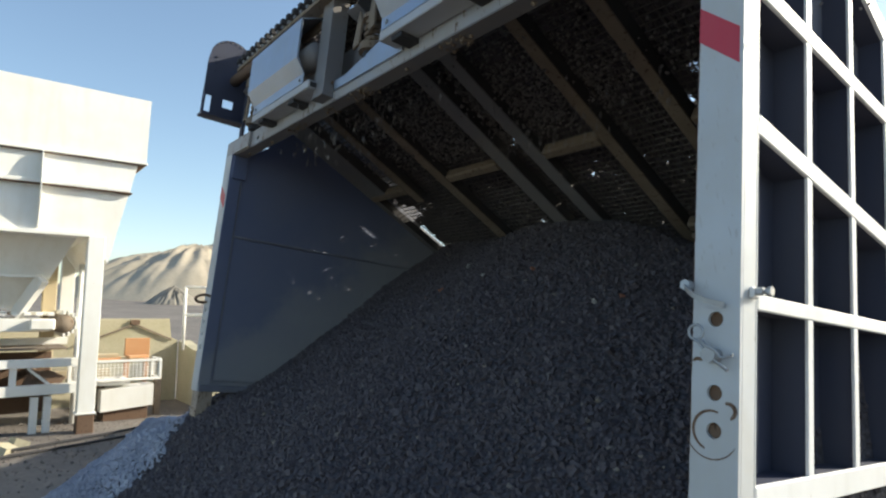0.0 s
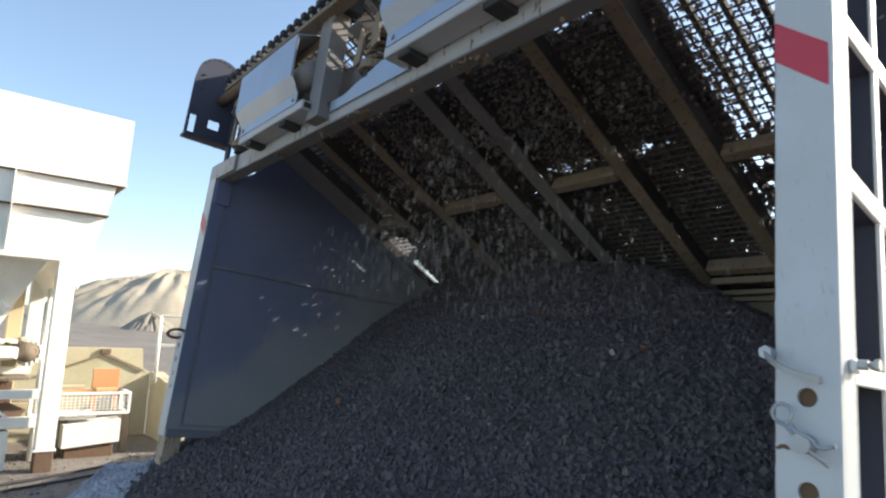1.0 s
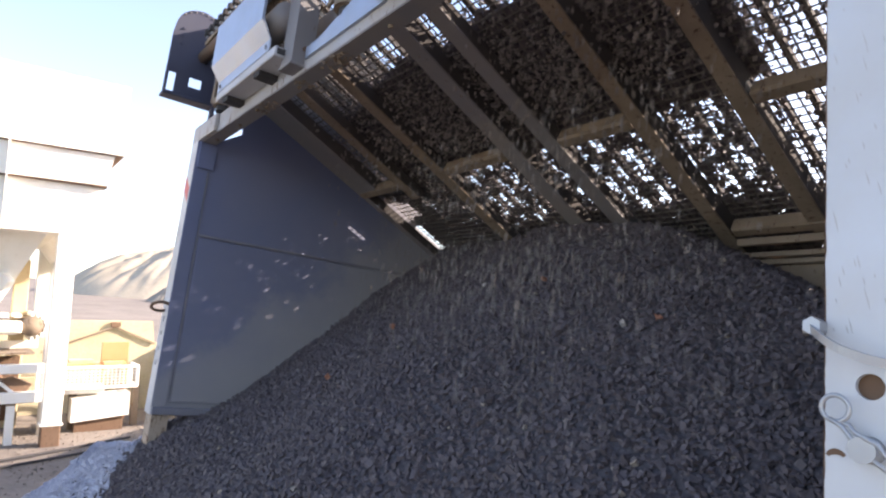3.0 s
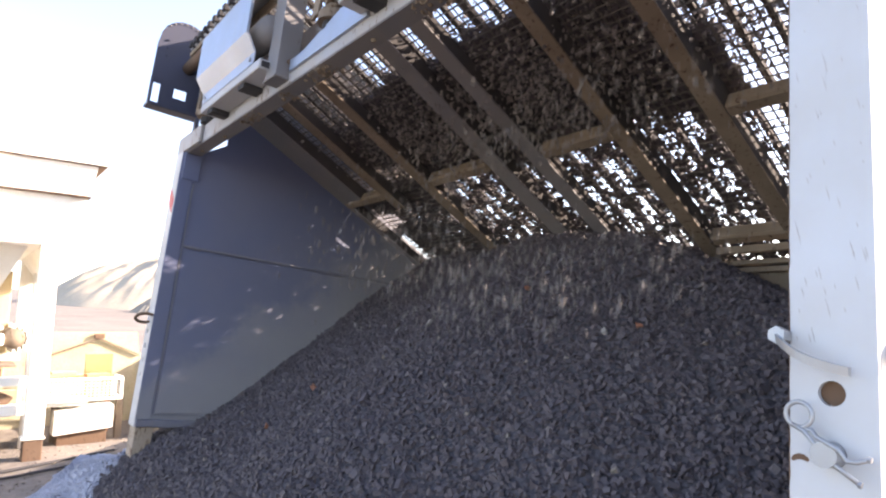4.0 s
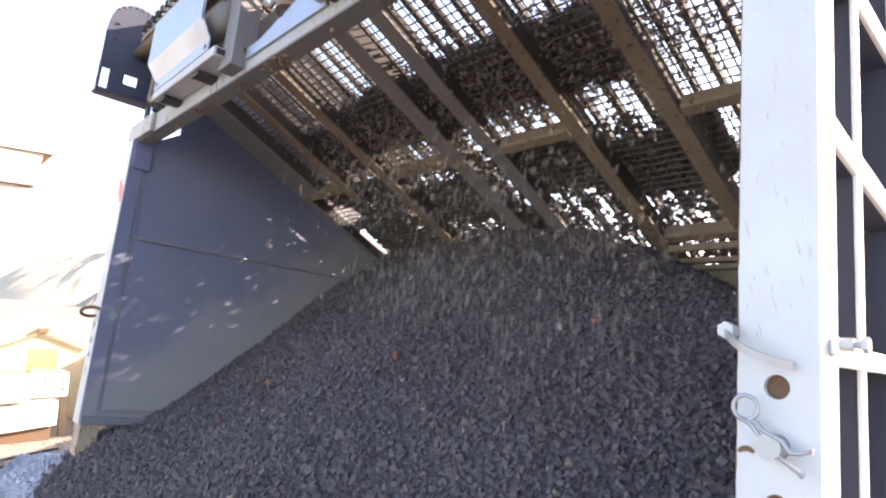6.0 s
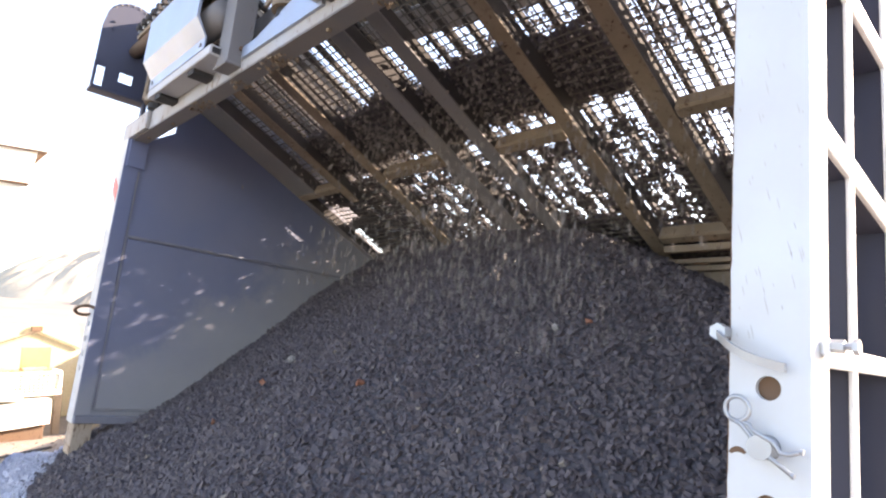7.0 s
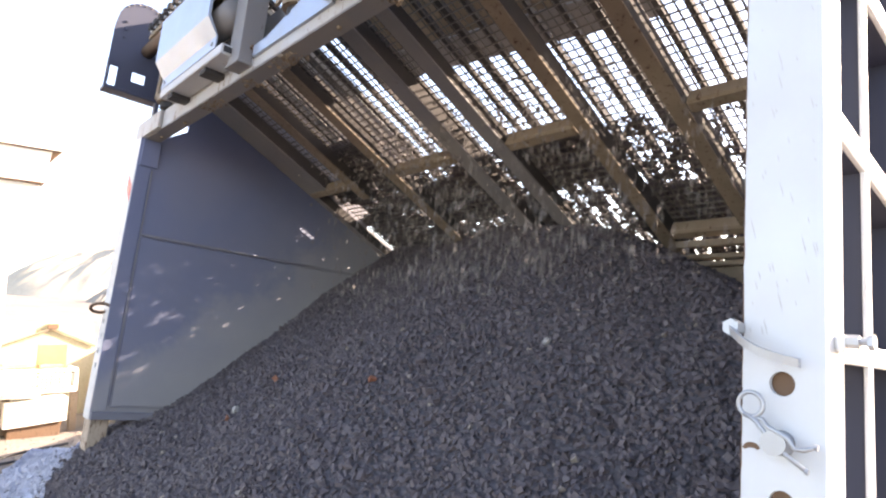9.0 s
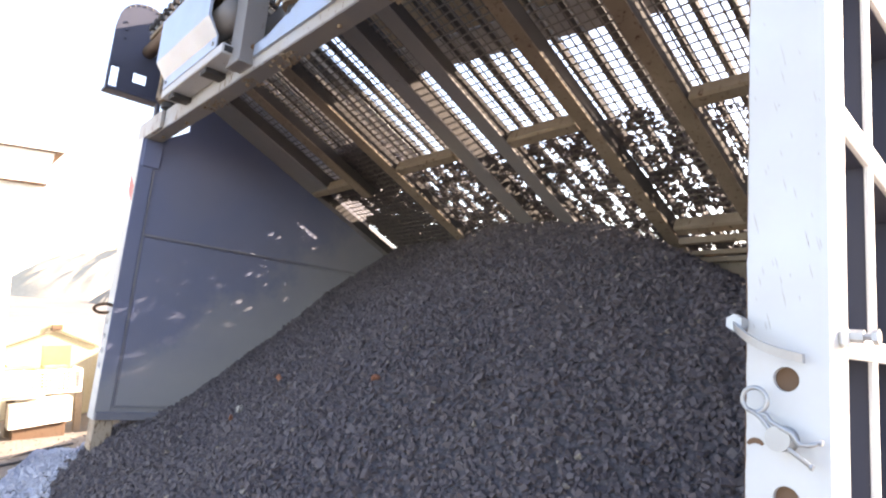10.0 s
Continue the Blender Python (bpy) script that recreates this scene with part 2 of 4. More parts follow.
BLOCK = np.array([(-1, -1, -1), (1, -1, -1), (1, 1, -1), (-1, 1, -1), (-1, -1, 1), (1, -1, 1), (1, 1, 1), (-1, 1, 1)], float)
BLOCK_FACES = np.array([(0, 3, 2, 1), (4, 5, 6, 7), (0, 1, 5, 4), (1, 2, 6, 5), (2, 3, 7, 6), (3, 0, 4, 7)])


def stones_mesh(name, places, sizes, rng, mat=None):
    """Many broken stones, six uneven sides each, as one mesh."""
    n = len(places)
    v = BLOCK[None] * rng.uniform(0.35, 1.0, (n, 8, 3)) * rng.uniform(0.5, 1.3, (n, 1, 3))
    q = rng.normal(size=(n, 4))
    q /= np.linalg.norm(q, axis=1)[:, None]
    w, x, y, z = q.T
    rot = np.stack([np.stack([1 - 2 * (y * y + z * z), 2 * (x * y - z * w), 2 * (x * z + y * w)], -1),
                    np.stack([2 * (x * y + z * w), 1 - 2 * (x * x + z * z), 2 * (y * z - x * w)], -1),
                    np.stack([2 * (x * z - y * w), 2 * (y * z + x * w), 1 - 2 * (x * x + y * y)], -1)], 1)
    v = np.einsum("nij,nkj->nki", rot, v) * np.asarray(sizes)[:, None, None] + np.asarray(places)[:, None]
    f = BLOCK_FACES[None] + 8 * np.arange(n)[:, None, None]
    me = bpy.data.meshes.new(name)
    me.vertices.add(n * 8)
    me.vertices.foreach_set("co", v.reshape(-1))
    me.loops.add(n * 24)
    me.loops.foreach_set("vertex_index", f.reshape(-1).astype(np.int32))
    me.polygons.add(n * 6)
    me.polygons.foreach_set("loop_start", np.arange(0, n * 24, 4, dtype=np.int32))
    me.update(calc_edges=True)
    me.validate()
    me.shade_flat()
    me.materials.append(mat or STONE)
    return me


# ---- the yard ----
GROUND_Z = 0.15


def ground_height(x, y):
    far = max(0.0, -x - 14.0)
    return GROUND_Z + 0.052 * min(far, 120) + 0.02 * noise.noise((x * 0.3, y * 0.3, 0))


def sheet(name, xs, ys, height, mat, label, category, kind="structure"):
    verts = [(x, y, height(x, y)) for y in ys for x in xs]
    nx = len(xs)
    faces = [(j * nx + i, j * nx + i + 1, (j + 1) * nx + i + 1, (j + 1) * nx + i) for j in range(len(ys) - 1) for i in range(nx - 1)]
    me = bpy.data.meshes.new(name)
    me.from_pydata(verts, [], faces)
    me.materials.append(mat)
    me.shade_smooth()
    return tagged(new(name, me), label, category, kind=kind)


def steps(lo, hi, near, k):
    """Places from lo to hi, close together round near and wide apart far off."""
    out = [near]
    d = k
    while out[-1] < hi:
        out.append(out[-1] + d)
        d *= 1.12
    d = k
    back = [near]
    while back[-1] > lo:
        back.append(back[-1] - d)
        d *= 1.12
    return back[:0:-1] + out


sheet("ground", steps(-1500, 900, -6, 0.5), steps(-900, 1500, 2, 0.5), ground_height, GROUND, "dusty grey-brown yard ground with loose grit", "ground")


def heap(name, cx, cy, rx, ry, h, mat, label, seed, rough=0.5, power=1.15):
    """A tipped heap with gullies down its sides."""
    def height(x, y):
        dx, dy = (x - cx) / rx, (y - cy) / ry
        d = math.hypot(dx, dy)
        a = math.atan2(dy, dx)
        gully = 0.7 - 2.2 * abs(noise.fractal((math.cos(a) * 5 + seed, math.sin(a) * 5, d * 0.9), 0.9, 2.0, 3)) + 0.3 * noise.fractal((x * 0.5, y * 0.5, seed), 0.8, 2.0, 3)
        peak = noise.fractal((x * 0.09 + seed, y * 0.09, 5), 1.0, 2.0, 4)
        return ground_height(x, y) - 0.3 + max(-0.2, h * (1 - d ** power) * (1 + 0.22 * peak) + rough * gully * min(1, 2 * (1 - min(d, 1))))

    n = 110
    xs = [cx + rx * 1.1 * (2 * i / n - 1) for i in range(n + 1)]
    ys = [cy + ry * 1.1 * (2 * i / n - 1) for i in range(n + 1)]
    return sheet(name, xs, ys, height, mat, label, "sand heap", kind="structure")


heap("sand_heap", -68, 20, 13, 14, 6.0, SAND, "tall pale sand heap with gullied sides in the sun", 3, 0.5, 2.0)
heap("sand_heap", -80, 34, 16, 19, 9.5, SAND, "tall pale sand heap behind the others", 9, 0.5, 1.5)
heap("sand_heap", -53, 13.4, 2.4, 2.6, 1.5, DARKSAND, "small brown sand heap before the tall ones", 6, 0.2)
# the shadow at the foot of the tall heaps, put into this heap's colour
heap("sand_heap", -54, 20.5, 3.0, 5.5, 1.6, DARKSAND, "low sand heap before the tall ones, coloured dark for shadow", 12, 0.2)


# ---- the pile ----
TILT = 5.8
MACHINE = pose(-0.81, 1.655, 1.6, -TILT, 0, 0)
CREST = [(-9.0, 0.2), (-4.9, 0.95), (-4.29, 1.16), (-3.5, 1.16), (-2.75, 1.14), (-1.95, 1.08), (-1.55, 0.94), (-1.1, 0.72), (-0.87, 0.60), (-0.2, 0.32), (0.6, -0.3), (2.5, -1.8)]


def lerp(table, x):
    for (a, p), (b, q) in zip(table, table[1:]):
        if x <= b:
            k = max(0.0, (x - a) / (b - a))
            return p + (q - p) * k
    return table[-1][1]


def pile_local(u, v):
    """Height of the heap in the machine's space."""
    front = -0.72 + 0.83 * v + 0.26 * math.exp(-((u + 2.2) / 1.15) ** 2)
    if u < -3.2:
        front += 0.11 * math.exp(-(v / 0.28) ** 2) * min(1.0, (-3.2 - u) / 0.6)
    if u < -4.3:
        spill = min(1.0, max(0.0, (-0.07 - v) * 6))
        front += 0.10 * math.exp(-((u + 4.95) / 0.42) ** 2) * spill
        front -= (0.45 + 0.17 * spill) * max(0.0, -4.55 - 0.4 * spill - u)
    if u > -0.15:
        front -= 0.5 * (u + 0.15)
    if u > -0.29 and v > 0.0:
        front -= 9.0 * (u + 0.29) * min(1.0, v * 6)
    top = lerp(CREST, u) - 0.45 * max(0.0, v - 2.4)
    k = 0.10
    h = max(0.0, k - abs(front - top)) / k
    w = min(front, top) - h * h * k * 0.25
    w += 0.035 * noise.noise((u * 1.6, v * 1.6, 3)) + 0.018 * noise.noise((u * 5, v * 5, 7))
    return w


def to_world(u, v, w):
    return MACHINE @ Vector((u, v, w))


pile_us = [-8.6 + 0.05 * i for i in range(220)]
pile_vs = [-2.6 + 0.05 * i for i in range(140)]
verts, faces = [], []
for v in pile_vs:
    for u in pile_us:
        p = to_world(u, v, pile_local(u, v))
        p.z = max(p.z, GROUND_Z - 0.12)
        verts.append(p)
nu = len(pile_us)
faces = [(j * nu + i, j * nu + i + 1, (j + 1) * nu + i + 1, (j + 1) * nu + i) for j in range(len(pile_vs) - 1) for i in range(nu - 1)]
me = bpy.data.meshes.new("gravel_pile")
me.from_pydata(verts, [], faces)
me.materials.append(BED)
me.shade_smooth()
gravel_pile = tagged(new("gravel_pile", me), "large heap of dark crushed gravel under the screen", "gravel pile", kind="stuff")

rng = np.random.default_rng(4)
# stones left of this edge take a paler, bluer colour than the heap
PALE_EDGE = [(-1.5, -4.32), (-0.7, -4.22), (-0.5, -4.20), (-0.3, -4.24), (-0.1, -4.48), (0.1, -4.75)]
places, sizes, pale, pale_sizes = [], [], [], []
while len(places) < 105000:
    u, v = rng.uniform(-6.8, 0.6), rng.uniform(-1.9, 2.7)
    p = to_world(u, v, pile_local(u, v))
    if p.z < GROUND_Z - 0.05:
        continue
    s = 0.0062 + 0.0095 * rng.random() ** 2.2
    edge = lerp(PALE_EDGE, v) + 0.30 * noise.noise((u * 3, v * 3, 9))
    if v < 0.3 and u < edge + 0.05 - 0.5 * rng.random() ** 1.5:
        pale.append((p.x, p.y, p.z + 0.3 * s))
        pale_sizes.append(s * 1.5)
    else:
        places.append((p.x, p.y, p.z + 0.35 * s))
        sizes.append(s * 1.15)
tagged(new("pile_stones", stones_mesh("pile_stones", places, sizes, rng)), "loose dark broken stones on the gravel heap", "gravel", kind="stuff")
extra = len(pale)
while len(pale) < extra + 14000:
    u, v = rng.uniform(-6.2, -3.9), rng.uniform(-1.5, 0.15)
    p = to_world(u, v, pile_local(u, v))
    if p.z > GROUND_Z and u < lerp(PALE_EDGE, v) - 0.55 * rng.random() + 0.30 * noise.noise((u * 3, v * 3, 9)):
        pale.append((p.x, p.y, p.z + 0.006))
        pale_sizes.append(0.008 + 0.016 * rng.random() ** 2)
tagged(new("pale_grit", stones_mesh("pale_grit", pale, pale_sizes, rng, PALE)), "pale blue-grey grit along the edge of the heap", "gravel", kind="stuff")


# ---- the screening machine ----
machine = thing("screening_machine", MACHINE, "large open-fronted gravel screening machine in white and dark blue paint", "screening machine")
LEFT, RIGHT = -4.29, -0.265
TOP = lambda v: 2.44 - 0.475 * v
BACK = 3.5

# side wall seen from outside, with its ribs and rails
FACE = -0.12
# plate, folds and webs share one dark slate blue, outer flanges are white
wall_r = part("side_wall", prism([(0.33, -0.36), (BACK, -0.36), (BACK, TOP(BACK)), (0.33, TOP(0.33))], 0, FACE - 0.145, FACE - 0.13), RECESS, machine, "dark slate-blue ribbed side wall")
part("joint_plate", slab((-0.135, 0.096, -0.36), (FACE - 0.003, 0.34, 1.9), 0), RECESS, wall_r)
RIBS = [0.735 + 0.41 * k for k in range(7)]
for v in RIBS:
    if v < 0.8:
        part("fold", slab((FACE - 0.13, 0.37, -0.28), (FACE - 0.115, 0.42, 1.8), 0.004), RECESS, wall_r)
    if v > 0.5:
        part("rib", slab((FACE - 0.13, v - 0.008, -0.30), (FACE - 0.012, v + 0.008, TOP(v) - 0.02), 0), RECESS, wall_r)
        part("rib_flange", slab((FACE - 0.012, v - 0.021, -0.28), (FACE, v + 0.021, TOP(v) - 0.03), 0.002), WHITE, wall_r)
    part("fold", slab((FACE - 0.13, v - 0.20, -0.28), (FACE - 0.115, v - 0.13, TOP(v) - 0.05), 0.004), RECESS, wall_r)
for w0, slope, h, name in ((0.935, -0.155, 0.072, "rail"), (0.276, 0.02, 0.052, "rail"), (1.42, -0.09, 0.068, "rail"), (-0.335, 0.03, 0.09, "bottom_rail")):
    rail = part(name, bar((FACE - 0.006, 0.34, w0 + 0.34 * slope), (FACE - 0.006, BACK, w0 + BACK * slope), 0.018, h, bevel=0.004), WHITE, wall_r)
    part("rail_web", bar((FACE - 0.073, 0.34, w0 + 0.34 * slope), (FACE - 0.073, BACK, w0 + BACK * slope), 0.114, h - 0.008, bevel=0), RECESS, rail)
top_rail = part("top_rail", bar((FACE - 0.006, 0.34, TOP(0.34)), (FACE - 0.006, BACK, TOP(BACK)), 0.018, 0.09), WHITE, wall_r)
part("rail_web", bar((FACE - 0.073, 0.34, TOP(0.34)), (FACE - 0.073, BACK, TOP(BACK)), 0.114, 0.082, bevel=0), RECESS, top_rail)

# side wall seen from inside
wall_l = part("side_wall", prism([(-0.02, -0.40), (BACK, -0.40), (BACK, TOP(BACK) - 0.40), (1.45, TOP(1.45) - 0.40), (1.40, TOP(1.40)), (0.22, TOP(0.22)), (0.22, 1.64), (0.10, 1.56), (-0.02, 1.56)], 0, LEFT - 0.02, LEFT), DUSTNAVY, machine, "dusty dark blue inner side wall")
part("edge_strip", slab((LEFT, -0.085, -0.40), (LEFT + 0.008, 0.012, 1.55)), DUSTNAVY, wall_l)
part("edge_strip", slab((LEFT, -0.07, 1.30), (LEFT + 0.022, 0.052, 1.56)), DUSTNAVY, wall_l)
part("lower_panel", slab((LEFT, 0.03, -0.36), (LEFT + 0.007, BACK - 0.05, 0.80), 0.005), DUSTNAVY, wall_l)
part("seam", slab((LEFT, 0.03, 0.806), (LEFT + 0.014, BACK - 0.05, 0.822), 0.004), NAVY, wall_l)
for v0, v1, w0, w1 in ((0.018, 0.026, -0.36, 1.28), (0.03, BACK - 0.1, 0.822, 0.826), (0.03, BACK - 0.1, -0.372, -0.366)):
    part("weld_line", slab((LEFT, v0, w0), (LEFT + 0.010, v1, w1), 0), NAVY, wall_l)
part("bottom_flange", slab((LEFT - 0.14, -0.08, -0.45), (LEFT + 0.03, BACK, -0.40)), NAVY, wall_l)
part("rear_leg", slab((LEFT - 0.12, 0.62, -1.1), (LEFT - 0.06, 0.68, -0.45)), RUST, wall_l)
part("back_wall", slab((LEFT, BACK - 0.4, -0.4), (RIGHT, BACK - 0.37, 0.5)), DUSTY, machine)
part("back_plate", slab((-1.9, 2.72, -0.4), (RIGHT, 2.74, 0.80)), DUSTY, machine)
part("rear_plate", slab((-1.42, 2.16, -0.3), (RIGHT, 2.175, 0.84)), DUSTY, machine)
for v, w, h in ((2.09, 0.962, 0.040), (2.11, 0.885, 0.028), (2.12, 0.845, 0.028)):
    part("cross_rail", slab((-1.40, v, w - h), (RIGHT, v + 0.04, w)), DUSTY, machine)


def corner_post(u0, u1, v, bottom, top, mirror):
    p = part("corner_post", holed_plate(u0, u1, bottom, top, [0.195, 0.095, -0.005, -0.105], 0.0215, v, v + 0.012), POSTPAINT, machine, "white corner post with a row of round pin holes")
    for u in (u0, u1 - 0.012):
        part("side_plate", slab((u, v + 0.012, bottom), (u + 0.012, v + 0.085, top), 0.003), POSTPAINT, p)
    part("back_plate", slab((u0, v + 0.085, bottom), (u1, v + 0.095, top), 0.002), POSTPAINT, p)
    leg = part("leg", slab((u0 + 0.014, v + 0.014, bottom - 0.78), (u1 - 0.014, v + 0.083, 0.42), 0.004) if mirror else slab((u0 + 0.004, v + 0.014, bottom - 0.78), (u1 - 0.002, v + 0.13, bottom), 0.004), RUST if mirror else LEGPAINT, p, "worn telescopic leg in the post")
    part("foot_plate", slab((u0 - 0.05, v - 0.05, bottom - 0.80), (u1 + 0.05, v + 0.15, bottom - 0.78)), RUST, leg)
    return p


post_r = corner_post(-0.137, 0.0, 0.0, -0.62, 1.75, True)
post_l = corner_post(LEFT - 0.15, LEFT, -0.085, -0.45, 1.56, False)
TAPE = [(-0.136, 1.155), (-0.012, 1.05), (-0.012, 0.937), (-0.136, 1.042)]
part("warning_stripe", prism(TAPE, 1, -0.002, 0.001), RED, post_r, "red reflective diagonal stripe")
part("warning_stripe", prism([(LEFT - 0.148 + (u + 0.136), w + 0.1) for u, w in TAPE], 1, -0.087, -0.084), RED, post_l, "red reflective diagonal stripe")


def arc_stain(parent, u, w, r, a0, a1, width, v):
    bm = bmesh.new()
    rows = []
    for k in range(15):
        a = radians(a0 + (a1 - a0) * k / 14)
        ww = width * (0.5 + 0.5 * math.sin(math.pi * (k + 1) / 16))
        rows.append([bm.verts.new((u + math.cos(a) * q, v, w + math.sin(a) * q)) for q in (r - ww / 2, r + ww / 2)])
    for a, b in zip(rows, rows[1:]):
        bm.faces.new((a[0], a[1], b[1], b[0]))
    return part("rust_mark", bm, RUST, parent)


arc_stain(post_r, -0.075, -0.105, 0.052, 70, 250, 0.009, -0.0006)
arc_stain(post_r, -0.030, -0.050, 0.020, -70, 110, 0.012, -0.0006)
arc_stain(post_r, -0.075, -0.105, 0.075, 200, 330, 0.004, -0.0006)
arc_stain(post_r, -0.118, 0.068, 0.016, 40, 150, 0.010, -0.0006)
scratch_rng = random.Random(8)
for k in range(44):
    u, w, n = scratch_rng.uniform(-0.130, -0.01), scratch_rng.uniform(0.27, 1.0), 0.008 + 0.034 * scratch_rng.random() ** 2
    part("paint_chip", prism([(u, w), (u - 0.08 * n + 0.0012, w + n * 0.4), (u - 0.22 * n, w + n), (u - 0.0010 - 0.10 * n, w + n * 0.5)], 1, -0.0007, 0.0005), SCUFF, post_r)

for k in range(26):
    w, n = scratch_rng.uniform(-0.3, 1.1), 0.05 + 0.16 * scratch_rng.random() ** 2
    e = -0.1372 + 0.0012 + 0.0016 * scratch_rng.random()
    part("rust_edge", prism([(-0.1372, w), (e, w + n * 0.3), (e - 0.0006, w + n * 0.7), (-0.1372, w + n)], 1, -0.0008, 0.0005), RUST, post_r)
# bowed lifting strap across the post, with its lug and bolts on the outer side
pts = []
for k in range(15):
    s = k / 14
    pts.append((-0.152 + 0.118 * s, -0.014 - 0.036 * math.sin(math.pi * s) ** 0.8, 0.288 - 0.056 * s - 0.010 * math.sin(math.pi * s)))
bm = bmesh.new()
prev = None
for x, y, z in pts:
    ring = [bm.verts.new((x, y, z - 0.008)), bm.verts.new((x, y, z + 0.008)), bm.verts.new((x, y - 0.013, z + 0.007)), bm.verts.new((x, y - 0.011, z - 0.008))]
    if prev:
        for k in range(4):
            bm.faces.new((prev[k], prev[(k + 1) % 4], ring[(k + 1) % 4], ring[k]))
    else:
        bm.faces.new(ring)
    prev = ring
bm.faces.new(prev)
bmesh.ops.recalc_face_normals(bm, faces=bm.faces)
part("strap", bm, GALV, post_r, "bowed bare steel strap handle")
bm = rod(bmesh.new(), (-0.146, -0.032, 0.289), (-0.146, -0.002, 0.289), 0.016, 6)
part("strap_nut", bm, GALV, post_r)
lug = part("lug", slab((0.0, 0.04, 0.258), (0.014, 0.08, 0.290), 0.005), WHITE, post_r)
part("lug_bolt", rod(rod(rod(bmesh.new(), (0.012, 0.06, 0.278), (0.034, 0.06, 0.278), 0.012, 6), (0.034, 0.06, 0.278), (0.047, 0.06, 0.278), 0.007, 8), (0.047, 0.06, 0.278), (0.056, 0.06, 0.278), 0.014, 6), GALV, lug)
# ring handle on the far post
part("ring_handle", tube_path([(LEFT - 0.05 + 0.05 * math.cos(a), -0.125 + 0.06 * math.sin(a), 0.28 + 0.03 * math.cos(a)) for a in (2 * math.pi * k / 20 for k in range(21))], 0.011), RUST, post_l, "rusty ring handle")

# locking pin and its spring clip
pin = thing("locking_pin", MACHINE @ pose(-0.0685, -0.02, 0.095), "round grey steel locking pin in a post hole", "pin")
part("pin_body", rod(bmesh.new(), (0, -0.02, 0), (0, 0.09, 0), 0.0205, 20), GALV, pin)
clip = thing("spring_clip", MACHINE @ pose(-0.0685, -0.034, 0.095), "zinc-plated wire spring clip through the locking pin", "spring clip")
part("wire", tube_path([(0.050, 0, -0.036), (0.016, 0, -0.014), (-0.012, 0, 0.012), (-0.030, 0, 0.033), (-0.047, 0, 0.042)] + [(-0.040 + 0.021 * math.cos(radians(a)), 0.003, 0.060 + 0.021 * math.sin(radians(a))) for a in range(250, -120, -18)] + [(-0.020, 0.004, 0.036), (-0.012, 0.002, 0.026), (0.004, -0.004, 0.020), (0.022, -0.004, 0.012), (0.032, -0.002, -0.004), (0.046, 0, -0.004), (0.064, 0, 0.004)], 0.0041), GALV, clip, smooth=True)
for p in ((0.050, 0, -0.036), (0.064, 0, 0.004)):
    part("wire_tip", rod(bmesh.new(), (p[0] - 0.002, p[1], p[2]), (p[0] + 0.003, p[1], p[2] - 0.001), 0.0052, 8), GALV, clip)

# front beam with its plates and brackets
fb = part("front_beam", prism([(-0.06, 1.502), (0.035, 1.502), (0.035, 1.575), (-0.052, 1.575), (-0.052, 1.625), (-0.06, 1.625)], 0, LEFT - 0.01, 0.0), BEAMPAINT, machine, "dusty grey box beam across the front")
part("lip", slab((LEFT, -0.058, 1.494), (-0.1, 0.037, 1.501), 0), WEB, fb)
part("end_plate", slab((LEFT - 0.15, -0.086, 1.50), (LEFT + 0.36, -0.062, 1.625)), BEAMPAINT, fb)
clod_rng = np.random.default_rng(17)
for u, reach in ((-3.15, 0.10), (-2.66, 0.05), (-2.28, 0.13), (-1.4, 0.12)):
    n = int(420 * reach)
    pts = np.stack([u + reach * clod_rng.normal(0, 0.5, n), clod_rng.uniform(-0.05, 0.05, n), 1.488 + 0.012 * clod_rng.random(n)], 1)
    clod = new("dirt_clod", stones_mesh("dirt_clod", pts, 0.005 + 0.007 * clod_rng.random(n), clod_rng, DUSTY))
    clod.parent = fb
    tagged(clod, "caked brown dirt under the beam", kind="stuff")
part("spring_plate", prism([(-2.52, 1.56), (-1.76, 1.56), (-1.80, 1.69), (-2.02, 1.70), (-2.38, 1.62), (-2.52, 1.62)], 1, -0.075, -0.055), STEEL, fb, "bare grey plate under the spring")
bolt_rng = random.Random(3)
for k in range(9):
    u = -4.1 + 0.46 * k
    part("bolt", rod(bmesh.new(), (u, -0.01 + 0.02 * bolt_rng.random(), 1.496), (u, -0.005, 1.482), 0.012, 6), DUSTY, fb)


